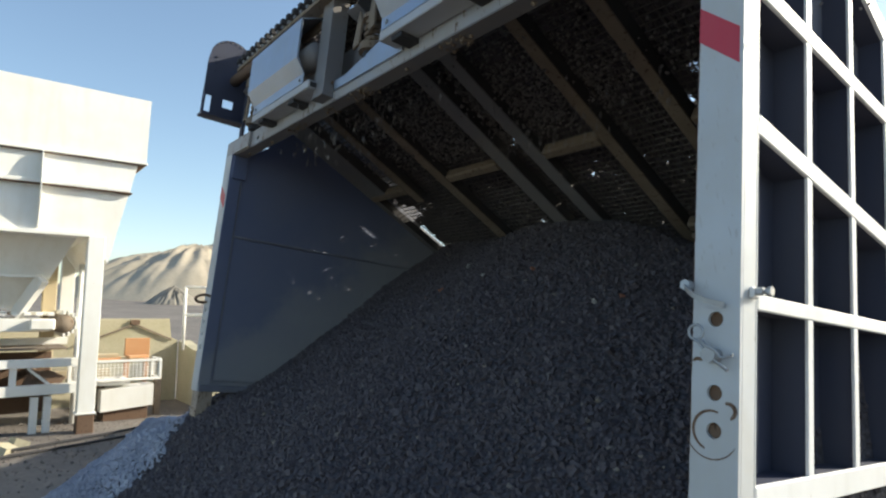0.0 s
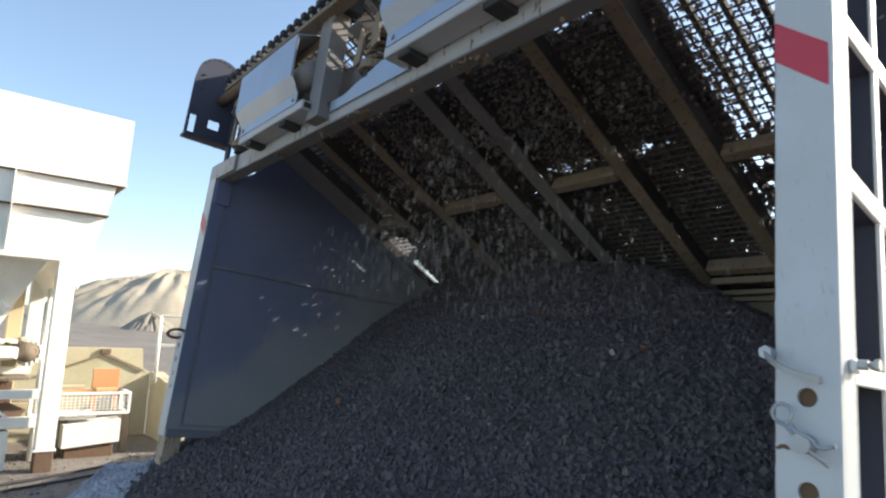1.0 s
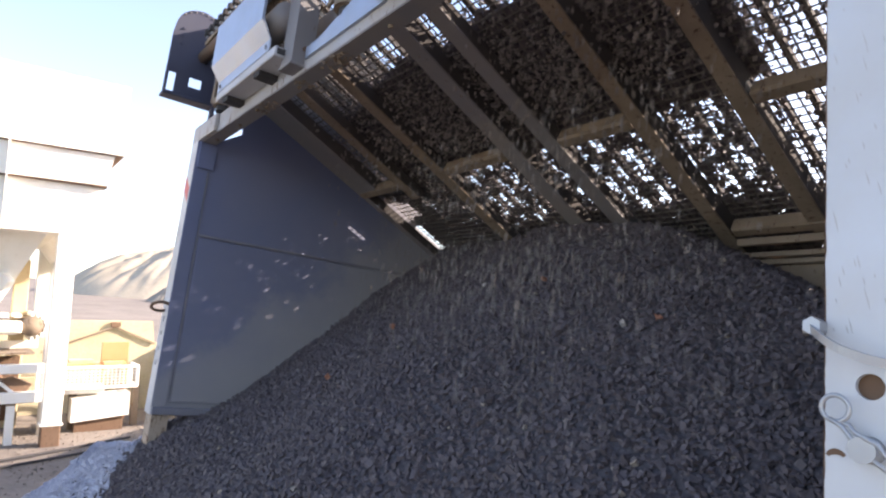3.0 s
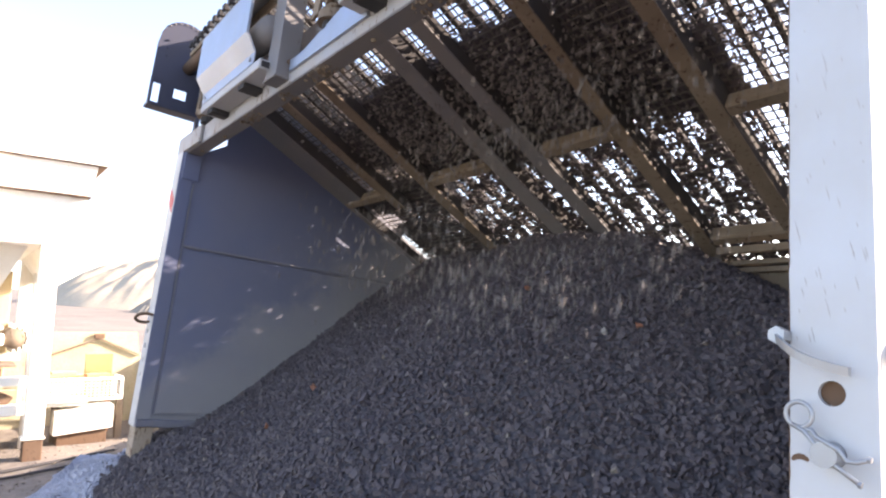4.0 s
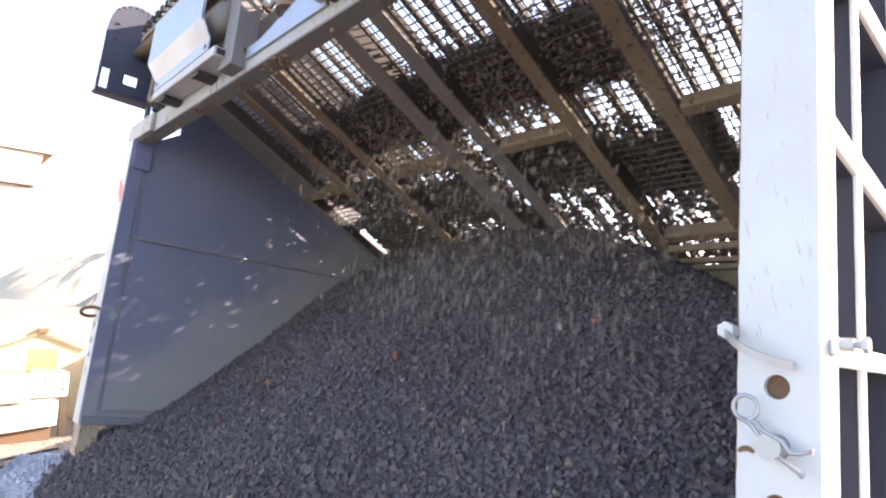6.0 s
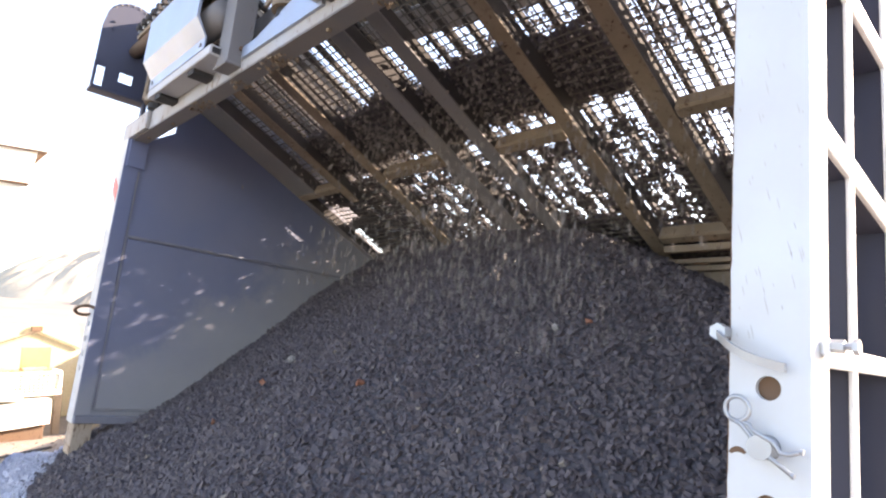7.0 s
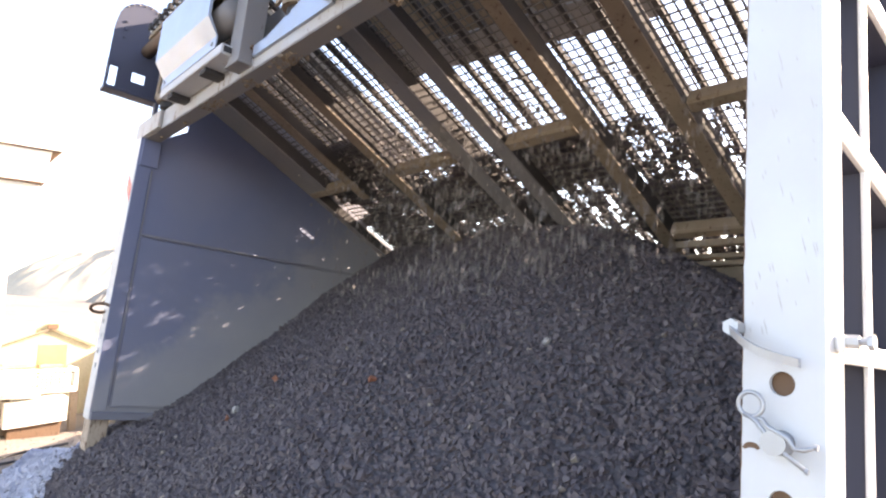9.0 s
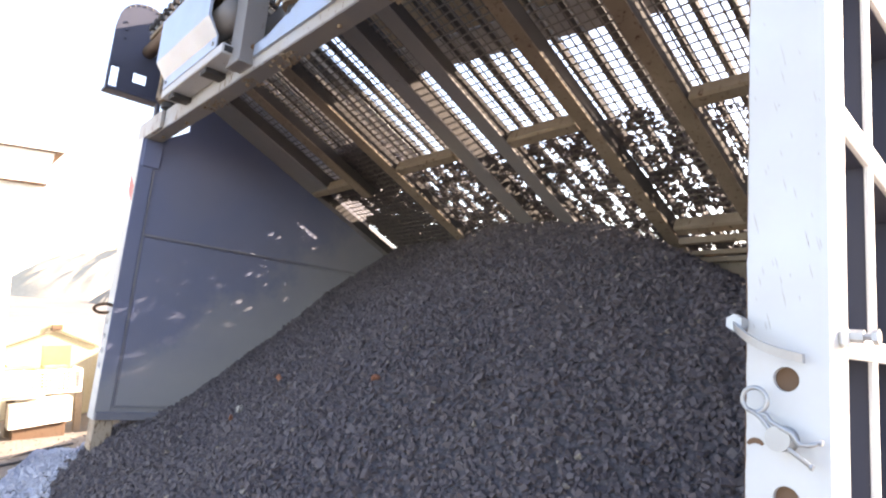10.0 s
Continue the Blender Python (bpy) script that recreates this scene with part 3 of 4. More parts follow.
def guard_box(u0, u1):
    """Bent sheet guard over a drive shaft, open at its end."""
    g = part("guard", prism([(-0.25, 1.79), (-0.19, 1.70), (-0.19, 1.635), (-0.183, 1.635), (-0.183, 1.703), (-0.243, 1.792), (-0.243, 2.052), (-0.10, 2.115), (-0.10, 2.123), (-0.25, 2.060)], 0, u0, u1), STEEL, machine, "bent bare sheet-steel guard over the drive")
    part("end_sheet", prism([(-0.243, 1.79), (-0.185, 1.70), (-0.185, 1.64), (-0.10, 1.66), (-0.12, 2.0), (-0.14, 2.09), (-0.243, 2.05)], 0, u0 + 0.002, u0 + 0.008), STEEL, g)
    part("end_flange", prism([(-0.248, 1.80), (-0.20, 1.715), (-0.19, 1.72), (-0.235, 1.80), (-0.235, 2.05), (-0.248, 2.05)], 0, u1 - 0.05, u1 - 0.004), STEEL, g)
    for u in (u0 + 0.05, u1 - 0.05):
        part("screw", rod(bmesh.new(), (u, -0.199, 1.668), (u, -0.186, 1.668), 0.013, 8), GALV, g)
    part("drum", rod(bmesh.new(), (u0 + 0.2, -0.12, 1.86), (u1 + 0.02, -0.12, 1.85), 0.078, 24), WEB, g, "round grey drive drum", True)
    part("channel", slab((u0 - 0.02, -0.185, 1.585), (u1 + 0.08, -0.063, 1.640), 0.005), GREY, g)
    # black sheet on the solid end draws the shade of an open mouth
    part("channel_mouth_shade", slab((u1 + 0.079, -0.172, 1.596), (u1 + 0.083, -0.075, 1.629), 0), RUBBER, g)
    for u in (u0 + 0.08, u1 - 0.25):
        part("foot", slab((u, -0.17, 1.555), (u + 0.09, -0.05, 1.586)), RUBBER, g)
    return g


guard_box(-3.60, -2.74)
guard_box(-1.80, -0.90)

# upright channel arms and springs between the guards
for u in (-2.62, -0.72):
    a = part("arm", prism([(u - 0.07, -0.13), (u + 0.07, -0.13), (u + 0.07, -0.02), (u + 0.055, -0.02), (u + 0.055, -0.115), (u - 0.07, -0.115)], 2, 1.53, 2.22), WEB, machine, "upright grey channel arm")
    part("arm_foot", slab((u - 0.075, -0.14, 1.52), (u + 0.08, 0.0, 1.535)), WEB, a)
    part("arm_cap", slab((u - 0.10, -0.15, 2.20), (u + 0.14, 0.02, 2.33)), RUBBER, a)
    part("bolt", rod(bmesh.new(), (u + 0.07, -0.07, 1.62), (u + 0.085, -0.07, 1.62), 0.012, 6), RUST, a)
for u in (-2.17, -4.0, -0.3):
    s = part("spring", tube_path([(u + 0.052 * math.cos(k * 0.5), -0.02 + 0.052 * math.sin(k * 0.5), 1.70 + 0.0032 * k) for k in range(64)], 0.012, 6), DUSTY, machine, "dusty coil spring on its seat")
    part("spring_seat", rod(bmesh.new(), (u, -0.02, 1.70), (u, -0.02, 1.745), 0.085, 18), DUSTY, s)
    part("spring_seat", rod(bmesh.new(), (u, -0.02, 1.66), (u, -0.02, 1.70), 0.06, 14), RUBBER, s)
    part("spring_cap", rod(bmesh.new(), (u, -0.02, 1.90), (u, -0.02, 1.925), 0.08, 18), DUSTY, s)
    part("ear", prism([(u - 0.13, 1.745), (u - 0.06, 1.76), (u - 0.05, 1.90), (u - 0.09, 1.98), (u - 0.11, 1.86)], 1, -0.09, -0.075), DUSTY, s)
    part("ear", prism([(u + 0.04, 1.80), (u + 0.10, 1.82), (u + 0.09, 1.98), (u + 0.05, 2.02), (u + 0.03, 1.9)], 1, -0.09, -0.075), DUSTY, s)

# dark rounded end bracket
outline = [(-0.37, 1.79), (-0.02, 1.83), (0.0, 2.30)] + [(-0.18 + 0.18 * math.cos(radians(a)), 2.34 + 0.17 * math.sin(radians(a))) for a in range(10, 180, 14)] + [(-0.37, 2.28)]
eb = part("end_bracket", prism([(-0.30, 1.98), (-0.03, 1.98), (0.0, 2.30)] + outline[3:] + [(-0.37, 1.98)], 0, LEFT - 0.10, LEFT - 0.085), BRACKET, machine, "dark blue rounded end bracket with cut-outs")
part("bracket_web", slab((LEFT - 0.10, -0.30, 1.82), (LEFT - 0.085, -0.205, 1.98), 0), BRACKET, eb)
part("bracket_web", slab((LEFT - 0.10, -0.115, 1.82), (LEFT - 0.085, -0.02, 1.98), 0), BRACKET, eb)
part("bracket_web", slab((LEFT - 0.10, -0.205, 1.82), (LEFT - 0.085, -0.115, 1.905), 0), BRACKET, eb)
part("bracket_web", slab((LEFT - 0.10, -0.372, 1.80), (LEFT - 0.06, -0.355, 2.02), 0), BRACKET, eb)
part("bracket_sill", slab((LEFT - 0.16, -0.375, 1.79), (LEFT - 0.03, 0.0, 1.815)), BRACKET, eb)
part("bracket_rib", slab((LEFT - 0.085, -0.03, 1.56), (LEFT - 0.02, -0.005, 2.3)), BRACKET, eb)
for k in range(9):
    a = radians(20 + 15 * k)
    part("tooth", slab((LEFT - 0.09, -0.19 + 0.165 * math.cos(a), 2.335 + 0.155 * math.sin(a)), (LEFT - 0.075, -0.178 + 0.165 * math.cos(a), 2.347 + 0.155 * math.sin(a))), WEB, eb)
part("shaft", rod(bmesh.new(), (LEFT - 0.09, -0.13, 2.16), (-3.4, -0.13, 2.16), 0.045, 16), RUST, eb, smooth=True)
for dv, dw in ((-0.3, 2.33), (-0.3, 2.27), (-0.3, 2.21)):
    part("bracket_bolt", rod(bmesh.new(), (LEFT - 0.087, dv, dw), (LEFT - 0.075, dv, dw), 0.010, 6), BRACKET, eb)

# ---- the sloping screen deck ----
SLOPE = math.degrees(math.atan(0.475))
DECK = MACHINE @ pose(0, 0, 1.99, -SLOPE, 0, 0)
deck = thing("screen_deck", DECK, "sloping vibrating screen deck with dusty beams and woven wire mesh", "screen deck")
LEN = 3.75
EDGE, BROWN = "grey lengthwise edge plate under the mesh", "dusty brown lengthwise beam"
for u, w, h, s0, s1, mat, what in ((-4.145, 0.28, 0.13, -0.1, 1.45, WEB, EDGE), (-4.25, 0.06, 0.10, 1.46, LEN, WEB, EDGE), (-3.655, 0.095, 0.10, -0.1, 1.58, DUSTY, BROWN), (-3.14, 0.10, 0.10, -0.1, LEN, DUSTY, BROWN), (-2.40, 0.125, 0.11, -0.1, LEN, WEB, "dusty grey lengthwise beam"), (-2.085, 0.105, 0.10, -0.1, LEN, WEB, "dusty grey lengthwise beam"), (-1.50, 0.085, 0.13, -0.1, LEN, DUSTY, BROWN), (-1.00, 0.085, 0.15, -0.1, LEN, DUSTY, BROWN), (-0.33, 0.12, 0.13, -0.1, LEN, DUSTY, BROWN)):
    b = part("long_beam", bar((u, s0, 0.035), (u, s1, 0.035), w, 0.012, bevel=0.002), mat, deck, what)
    part("web", slab((u + w / 2 - 0.016, s0, 0.041), (u + w / 2 - 0.004, s1, 0.041 + 0.7 * h), 0), BARSTEEL, b)
for u0, u1, s in ((-4.27, -3.69, 1.42), (-3.08, -2.47, 1.41), (-2.03, -1.55, 1.42), (-0.95, -0.39, 1.45), (-1.45, -0.2, 2.35), (-4.02, -3.2, 2.55), (-3.0, -1.6, 2.6)):
    part("cross_member", bar((u0, s, 0.065), (u1, s, 0.065), 0.075, 0.085, bevel=0.012), DUSTY, deck)
part("side_plate", prism([(-0.1, 0.05), (2.02, 0.05), (2.02, 0.50), (1.85, 0.598), (-0.1, 0.598)], 0, -4.29, -4.275), NAVY, deck)
# added sheet that keeps the sun off the upper left bay and wall
part("sun_block_sheet", slab((-4.30, -0.12, 0.60), (-3.58, 1.80, 0.61)), GREY, deck)
part("side_plate", slab((-4.335, 1.30, -0.16), (-4.320, LEN, 0.185)), NAVY, deck)
part("side_plate", slab((-0.25, -0.15, 0.03), (-0.23, LEN, 0.45)), NAVY, deck)
front_lip = part("front_lip", slab((-4.16, -0.19, 2.165), (-0.24, -0.10, 2.195)), DUSTY, machine, "dusty steel lip along the head of the deck")
part("head_plate", slab((-4.16, 0.066, 1.57), (-0.3, 0.08, 1.93)), WEB, front_lip)
part("lip_web", slab((-4.16, -0.10, 2.05), (-2.75, -0.085, 2.19)), DUSTY, front_lip)
for k in range(40):
    u = -4.12 + 0.098 * k
    stud = part("stud", slab((u, -0.215, 2.208), (u + 0.046, -0.165, 2.256), 0.006), RUBBER, front_lip)
    part("stud_bolt", slab((u + 0.012, -0.20, 2.190), (u + 0.034, -0.178, 2.209), 0), GALV, stud)

# loader bucket over the head of the screen
BUCKET = DECK @ pose(-2.18, 1.12, 0.60, 0, 0, 7.5)
bucket = thing("loader_bucket", BUCKET, "dusty worn loader bucket held over the head of the screen", "loader bucket")
HALF = 1.03
curve = [(0.0, 0.0), (-0.55, 0.0), (-0.80, 0.05), (-0.98, 0.20), (-1.05, 0.42), (-1.0, 0.66), (-0.86, 0.84)]
part("shell", prism(curve + [(p - 0.02 * (k > 1), q + 0.02) for k, (p, q) in reversed(list(enumerate(curve)))], 0, -HALF, HALF), DUSTY, bucket)
for u in (-HALF - 0.02, HALF):
    part("side_plate", prism([(-0.10, -0.01)] + curve[1:] + [(-0.5, 0.55)], 0, u, u + 0.02), OCHRE, bucket)
part("cutting_edge", slab((-HALF, -0.18, -0.022), (HALF, 0.03, -0.002), 0.004), WEB, bucket, "worn steel cutting edge")

MESH_Z = 0.165
PITCH = 0.048
mesh_rng = random.Random(2)
bm = bmesh.new()


def wires(bm, along):
    n = int((4.04 if along else LEN) / PITCH)
    for k in range(n):
        c = (-4.28 if along else -0.08) + PITCH * (k + 0.5) + mesh_rng.uniform(-0.002, 0.002)
        m = 40 if along else 26
        prev = None
        for i in range(m + 1):
            s = (-0.1 + (LEN + 0.1) * i / m) if along else (-4.28 + 4.04 * i / m)
            off = 0.004 * noise.noise((s * 3, c * 7, 1 if along else 2))
            z = MESH_Z + (0.003 if along else -0.003) + 0.006 * noise.noise((s * 1.3, c * 1.3, 4))
            x, y = (c + off, s) if along else (s, c + off)
            r = 0.0052
            ring = [bm.verts.new((x + (a * r if along else 0), y + (0 if along else a * r), z + b * r)) for a, b in ((1, 0), (0, 1), (-1, 0), (0, -1))]
            if prev:
                for q in range(4):
                    bm.faces.new((prev[q], prev[(q + 1) % 4], ring[(q + 1) % 4], ring[q]))
            prev = ring


wires(bm, True)
wires(bm, False)
part("wire_mesh", bm, WIRE, deck, "worn woven wire screen mesh")["kind"] = "stuff"
k = 0
bar_rng = random.Random(5)
u = -4.1
while u < -0.3:
    part("grizzly_bar", bar((u, -0.15, 0.30), (u, LEN, 0.30), 0.026 + 0.026 * bar_rng.random() ** 2, 0.03, bevel=0), BARSTEEL, deck)
    u += 0.125 + 0.03 * bar_rng.random()


# ---- the storage bin and what stands round it ----
BX = -9.5
hopper = thing("storage_bin", pose(BX, 0, GROUND_Z), "big white-painted steel storage bin on legs in full sun", "storage bin")


def hz(z):
    return z - GROUND_Z


part("upper_box", prism([(-5.0, hz(3.88)), (1.96, hz(3.88)), (1.98, hz(4.80)), (-5.0, hz(4.86))], 0, -3.2, 0.0), CREAM, hopper)
part("flange", slab((-3.3, -5.0, hz(3.85)), (0.035, 1.97, hz(3.88))), CREAM, hopper)
part("lower_box", prism([(-5.0, hz(2.82)), (1.28, hz(2.80)), (1.55, hz(2.42)), (1.64, hz(2.85)), (1.86, hz(3.85)), (-5.0, hz(3.85))], 0, -3.1, -0.03), CREAM, hopper)
part("stiffener", slab((-3.2, -5.0, hz(3.42)), (0.06, 1.76, hz(3.47))), CREAM, hopper)
part("rust_seam", slab((-3.2, -5.0, hz(3.405)), (0.05, 1.60, hz(3.419)), 0), RUST, hopper)
part("rust_seam", slab((-3.2, -5.0, hz(3.838)), (0.02, 1.95, hz(3.849)), 0), RUST, hopper)
part("stiffener_lip", slab((-3.2, 1.60, hz(3.40)), (0.06, 1.79, hz(3.42))), RUST, hopper)
for y in (0.70, -1.2, -3.1):
    part("gusset", prism([(-0.04, hz(2.84)), (-0.04, hz(3.85)), (0.06, hz(3.85)), (0.17, hz(3.45)), (0.14, hz(3.25)), (0.02, hz(2.84))], 1, y, y + 0.015), CREAM, hopper)
part("bottom_flange", slab((-3.1, -5.0, hz(2.76)), (0.02, 1.32, hz(2.81))), CREAM, hopper)
for y, x0 in ((1.30, -0.02), (1.32, -2.9), (-3.0, -0.02), (-3.0, -2.9)):
    leg = part("leg", slab((x0 - 0.20, y, hz(0.42)), (x0, y + 0.205, hz(2.78)), 0.006), CREAM, hopper)
    part("base_plate", slab((x0 - 0.22, y - 0.02, hz(0.395)), (x0 + 0.02, y + 0.225, hz(0.42))), CREAM, leg)
    part("plinth", slab((x0 - 0.21, y + 0.0, -0.1), (x0 + 0.01, y + 0.205, hz(0.395)), 0.01), RUST, leg)
# funnel below the bin
bm = bmesh.new()
a = [bm.verts.new(p) for p in ((-0.25, -4.5, hz(2.78)), (-0.25, 1.2, hz(2.78)), (-2.8, 1.2, hz(2.78)), (-2.8, -4.5, hz(2.78)))]
b = [bm.verts.new(p) for p in ((-0.95, -3.2, hz(1.68)), (-0.95, 0.75, hz(1.78)), (-2.0, 0.75, hz(1.78)), (-2.0, -3.2, hz(1.68)))]
for k in range(4):
    bm.faces.new((a[k], a[(k + 1) % 4], b[(k + 1) % 4], b[k]))
bm.faces.new(a), bm.faces.new(b)
bmesh.ops.recalc_face_normals(bm, faces=bm.faces)
funnel = part("funnel", bm, CREAM, hopper)
part("funnel_rib", bar((-0.58, -3.9, hz(2.22)), (-0.58, 0.85, hz(2.22)), 0.12, 0.03), CREAM, funnel)
for y in (0.85, 0.1, -0.9, -1.9):
    part("funnel_rib", bar((-0.52, y, hz(2.2)), (-0.86, y - 0.25, hz(1.7)), 0.10, 0.16), CREAM, funnel)

feeder = thing("apron_feeder", pose(BX - 0.45, 0.30, GROUND_Z + 0.03), "old cream apron feeder with chain cleats under the bin", "feeder")
part("side_frame", slab((-0.35, -3.5, hz(1.44)), (-0.30, 0.70, hz(1.62)), 0.01), CREAM, feeder)
part("side_frame", slab((-1.35, -3.5, hz(1.44)), (-1.30, 0.70, hz(1.62)), 0.01), CREAM, feeder)
part("bearing_block", slab((-0.30, 0.45, hz(1.46)), (-0.18, 0.75, hz(1.62)), 0.02), CREAM, feeder)
drum = part("end_drum", rod(bmesh.new(), (-1.35, 0.86, hz(1.55)), (-0.28, 0.86, hz(1.55)), 0.13, 18), DUSTY, feeder, smooth=True)
for k in range(30):
    part("cleat", slab((-1.3, -3.4 + 0.14 * k, hz(1.66)), (-0.3, -3.32 + 0.14 * k, hz(1.71))), CREAM, feeder)
for k in range(9):
    a = radians(90 - 22 * k)
    part("cleat", bar((-1.3, 0.86 + 0.16 * math.cos(a), hz(1.55) + 0.16 * math.sin(a)), (-0.3, 0.86 + 0.16 * math.cos(a), hz(1.55) + 0.16 * math.sin(a)), 0.03, 0.06), CREAM, feeder)
for y in (-0.2, -1.8):
    part("support_post", slab((-0.42, y, -0.02), (-0.30, y + 0.14, hz(1.45))), TAN, feeder)

conveyor = thing("conveyor_frame", pose(BX - 0.38, 0, GROUND_Z), "low cream conveyor frame with rails and rollers", "conveyor")
part("top_rail", bar((0.0, -4.5, hz(1.02)), (0.0, 1.45, hz(1.07)), 0.12, 0.11), CREAM, conveyor)
part("lower_rail", bar((0.0, -4.5, hz(0.66)), (0.0, 1.40, hz(0.72)), 0.12, 0.13), CREAM, conveyor)
part("back_rail", bar((-1.1, -4.5, hz(1.25)), (-1.1, 1.3, hz(1.31)), 0.12, 0.10), CREAM, conveyor)
part("back_rail", bar((-1.1, -4.5, hz(0.75)), (-1.1, 1.9, hz(0.8)), 0.12, 0.12), TAN, conveyor)
part("belt", bar((-0.55, -4.5, hz(1.2)), (-0.55, 1.2, hz(1.25)), 0.9, 0.03), DUSTY, conveyor)
for y in (0.55, -0.9, -2.4):
    part("bracket", slab((-0.06, y, hz(0.72)), (0.03, y + 0.08, hz(1.0))), CREAM, conveyor)
    part("roller", rod(bmesh.new(), (-1.0, y + 0.3, hz(0.9)), (-0.02, y + 0.3, hz(0.9)), 0.06, 12), RUST, conveyor, smooth=True)
# dark strip and plate added to stand for the shade between the rails
part("shade_strip", bar((-0.55, -4.5, hz(0.60)), (-0.55, 1.2, hz(0.64)), 0.95, 0.02), RUBBER, conveyor, "added dark strip for the shade under the rails")
part("shade_plate", slab((-0.98, -4.5, hz(0.30)), (-0.95, 1.1, hz(1.16))), RUST, conveyor, "added rust-coloured plate for the shade behind the rollers")
for y in (1.05, 0.25, -0.35, -1.5):
    part("brace", bar((-0.02, y, hz(0.73)), (-0.02, y - 0.30, hz(1.0)), 0.05, 0.035), CREAM, conveyor)
    part("roller", rod(bmesh.new(), (-1.0, y - 0.1, hz(0.66)), (-0.08, y - 0.1, hz(0.66)), 0.05, 12), DUSTY, conveyor, smooth=True)
for y in (0.95, 0.80, -1.1):
    part("trestle_leg", slab((-0.05, y, -0.02), (0.04, y + 0.09, hz(0.62))), CREAM, conveyor)
part("motor", prism([(0.7, hz(0.72)), (1.1, hz(0.72)), (1.2, hz(0.86)), (1.0, hz(0.96)), (0.75, hz(0.9))], 0, -0.25, -0.06), RUST, conveyor)
tan = thing("support_column", pose(BX - 1.7, 1.05, GROUND_Z), "faded tan steel column behind the bin's leg", "column")
part("column_body", slab((-0.09, -0.09, -0.02), (0.09, 0.09, hz(2.5)), 0.01), TAN, tan)
pipe = thing("drain_pipe", pose(BX - 0.9, 1.36, GROUND_Z), "thin grey pipe standing beside a white column", "pipe")
part("pipe_body", rod(bmesh.new(), (0, 0, -0.02), (0, 0, hz(2.45)), 0.035, 12), CREAM, pipe, smooth=True)

# wire basket on a base, before a concrete bay
basket = thing("wire_guard", pose(-10.35, 1.9, GROUND_Z), "white wire-mesh guard basket on the conveyor's tail", "guard")
z0, z1, y0, y1 = hz(0.74), hz(1.02), -0.62, 0.60
for a, b in (((0, y0, z0), (0, y1, z0)), ((0, y0, z1), (0, y1, z1)), ((0, y0, z0), (0, y0, z1)), ((0, y1, z0), (0, y1, z1)), ((-0.5, y1, z0), (-0.5, y1, z1)), ((0, y1, z0), (-0.5, y1, z0)), ((0, y1, z1), (-0.5, y1, z1))):
    part("frame_bar", bar(a, b, 0.035, 0.035, (1, 0.01, 0)), CREAM, basket)
bm = bmesh.new()
for k in range(24):
    y = y0 + (y1 - y0) * (k + 0.5) / 24
    beam(bm, (0, y, z0), (0, y, z1), 0.009, 0.009, (1, 0, 0))
for k in range(7):
    z = z0 + (z1 - z0) * (k + 0.5) / 7
    beam(bm, (0.002, y0, z), (0.002, y1, z), 0.009, 0.009, (1, 0, 0))
part("mesh_wire", bm, CREAM, basket)
part("tail_beam", slab((-0.5, -0.6, hz(0.66)), (-0.05, 0.2, hz(0.74))), CREAM, basket)
for y in (-0.2, 0.6):
    part("stand", slab((-0.35, y, -0.02), (-0.25, y + 0.09, z0)), DUSTY, basket)
crate = thing("white_box", pose(-10.3, 1.75, GROUND_Z), "plain white painted box on the ground", "box")
part("box_body", prism([(-0.05, hz(0.29)), (0.66, hz(0.35)), (0.66, hz(0.66)), (-0.05, hz(0.60))], 0, -0.4, 0.0), CREAM, crate)
part("box_skid", slab((-0.35, 0.0, -0.03), (-0.05, 0.6, hz(0.31))), RUST, crate)

bay = thing("concrete_bay", pose(-12.2, 2.6, GROUND_Z), "low weathered concrete retaining wall of a storage bay", "wall")
part("back_wall", prism([(-4.0, -0.1), (0.62, -0.1), (0.62, hz(1.22)), (0.50, hz(1.28)), (0.46, hz(1.62)), (-4.0, hz(1.62))], 0, -0.22, 0.0), CONCRETE, bay)
part("side_wall", prism([(0.0, -0.1), (2.0, -0.1), (2.0, hz(1.05)), (0.9, hz(1.10)), (0.0, hz(1.22))], 1, 0.64, 0.84), CONCRETE, bay)
part("drain_cap", slab((0.0, -0.20, hz(1.52)), (0.06, -0.05, hz(1.60))), RUST, bay)
for a, b in (((0.03, -1.05, hz(1.16)), (0.03, -0.13, hz(1.52))), ((0.03, -0.13, hz(1.52)), (0.03, 0.5, hz(1.24)))):
    part("cable_run", bar(a, b, 0.03, 0.03, (1, 0, 0)), DUSTY, bay)
board = thing("orange_board", pose(-11.2, 2.35, GROUND_Z), "faded orange board leaning behind the wire guard", "board")
part("board_body", slab((-0.04, -0.20, hz(1.04)), (0.0, 0.17, hz(1.32))), ORANGE, board)
part("board_post", slab((-0.06, -0.2, -0.02), (-0.04, -0.12, hz(1.1))), ORANGE, board)
part("board_post", slab((-0.06, 0.1, -0.02), (-0.04, 0.18, hz(1.1))), ORANGE, board)
for k, (x, y, z, turn, half) in enumerate(((-10.46, 1.72, 1.045, 8, 0.24), (-10.56, 2.05, 1.05, -14, 0.20), (-10.42, 2.18, 1.075, 21, 0.16), (-10.60, 1.80, 1.095, 3, 0.15))):
    plank = thing("loose_board", pose(x, y, z, 0, 3 * k - 4, turn), "short weathered wooden board lying on the wire guard", "board", "loose boards")
    part("board_body", slab((-0.05, -half, -0.02), (0.05, half, 0.02)), (ORANGE, TAN, ORANGE, TAN)[k], plank)
handrail = thing("handrail", pose(-11.2, 3.05, GROUND_Z), "white tubular handrail on the bay's side wall", "handrail")
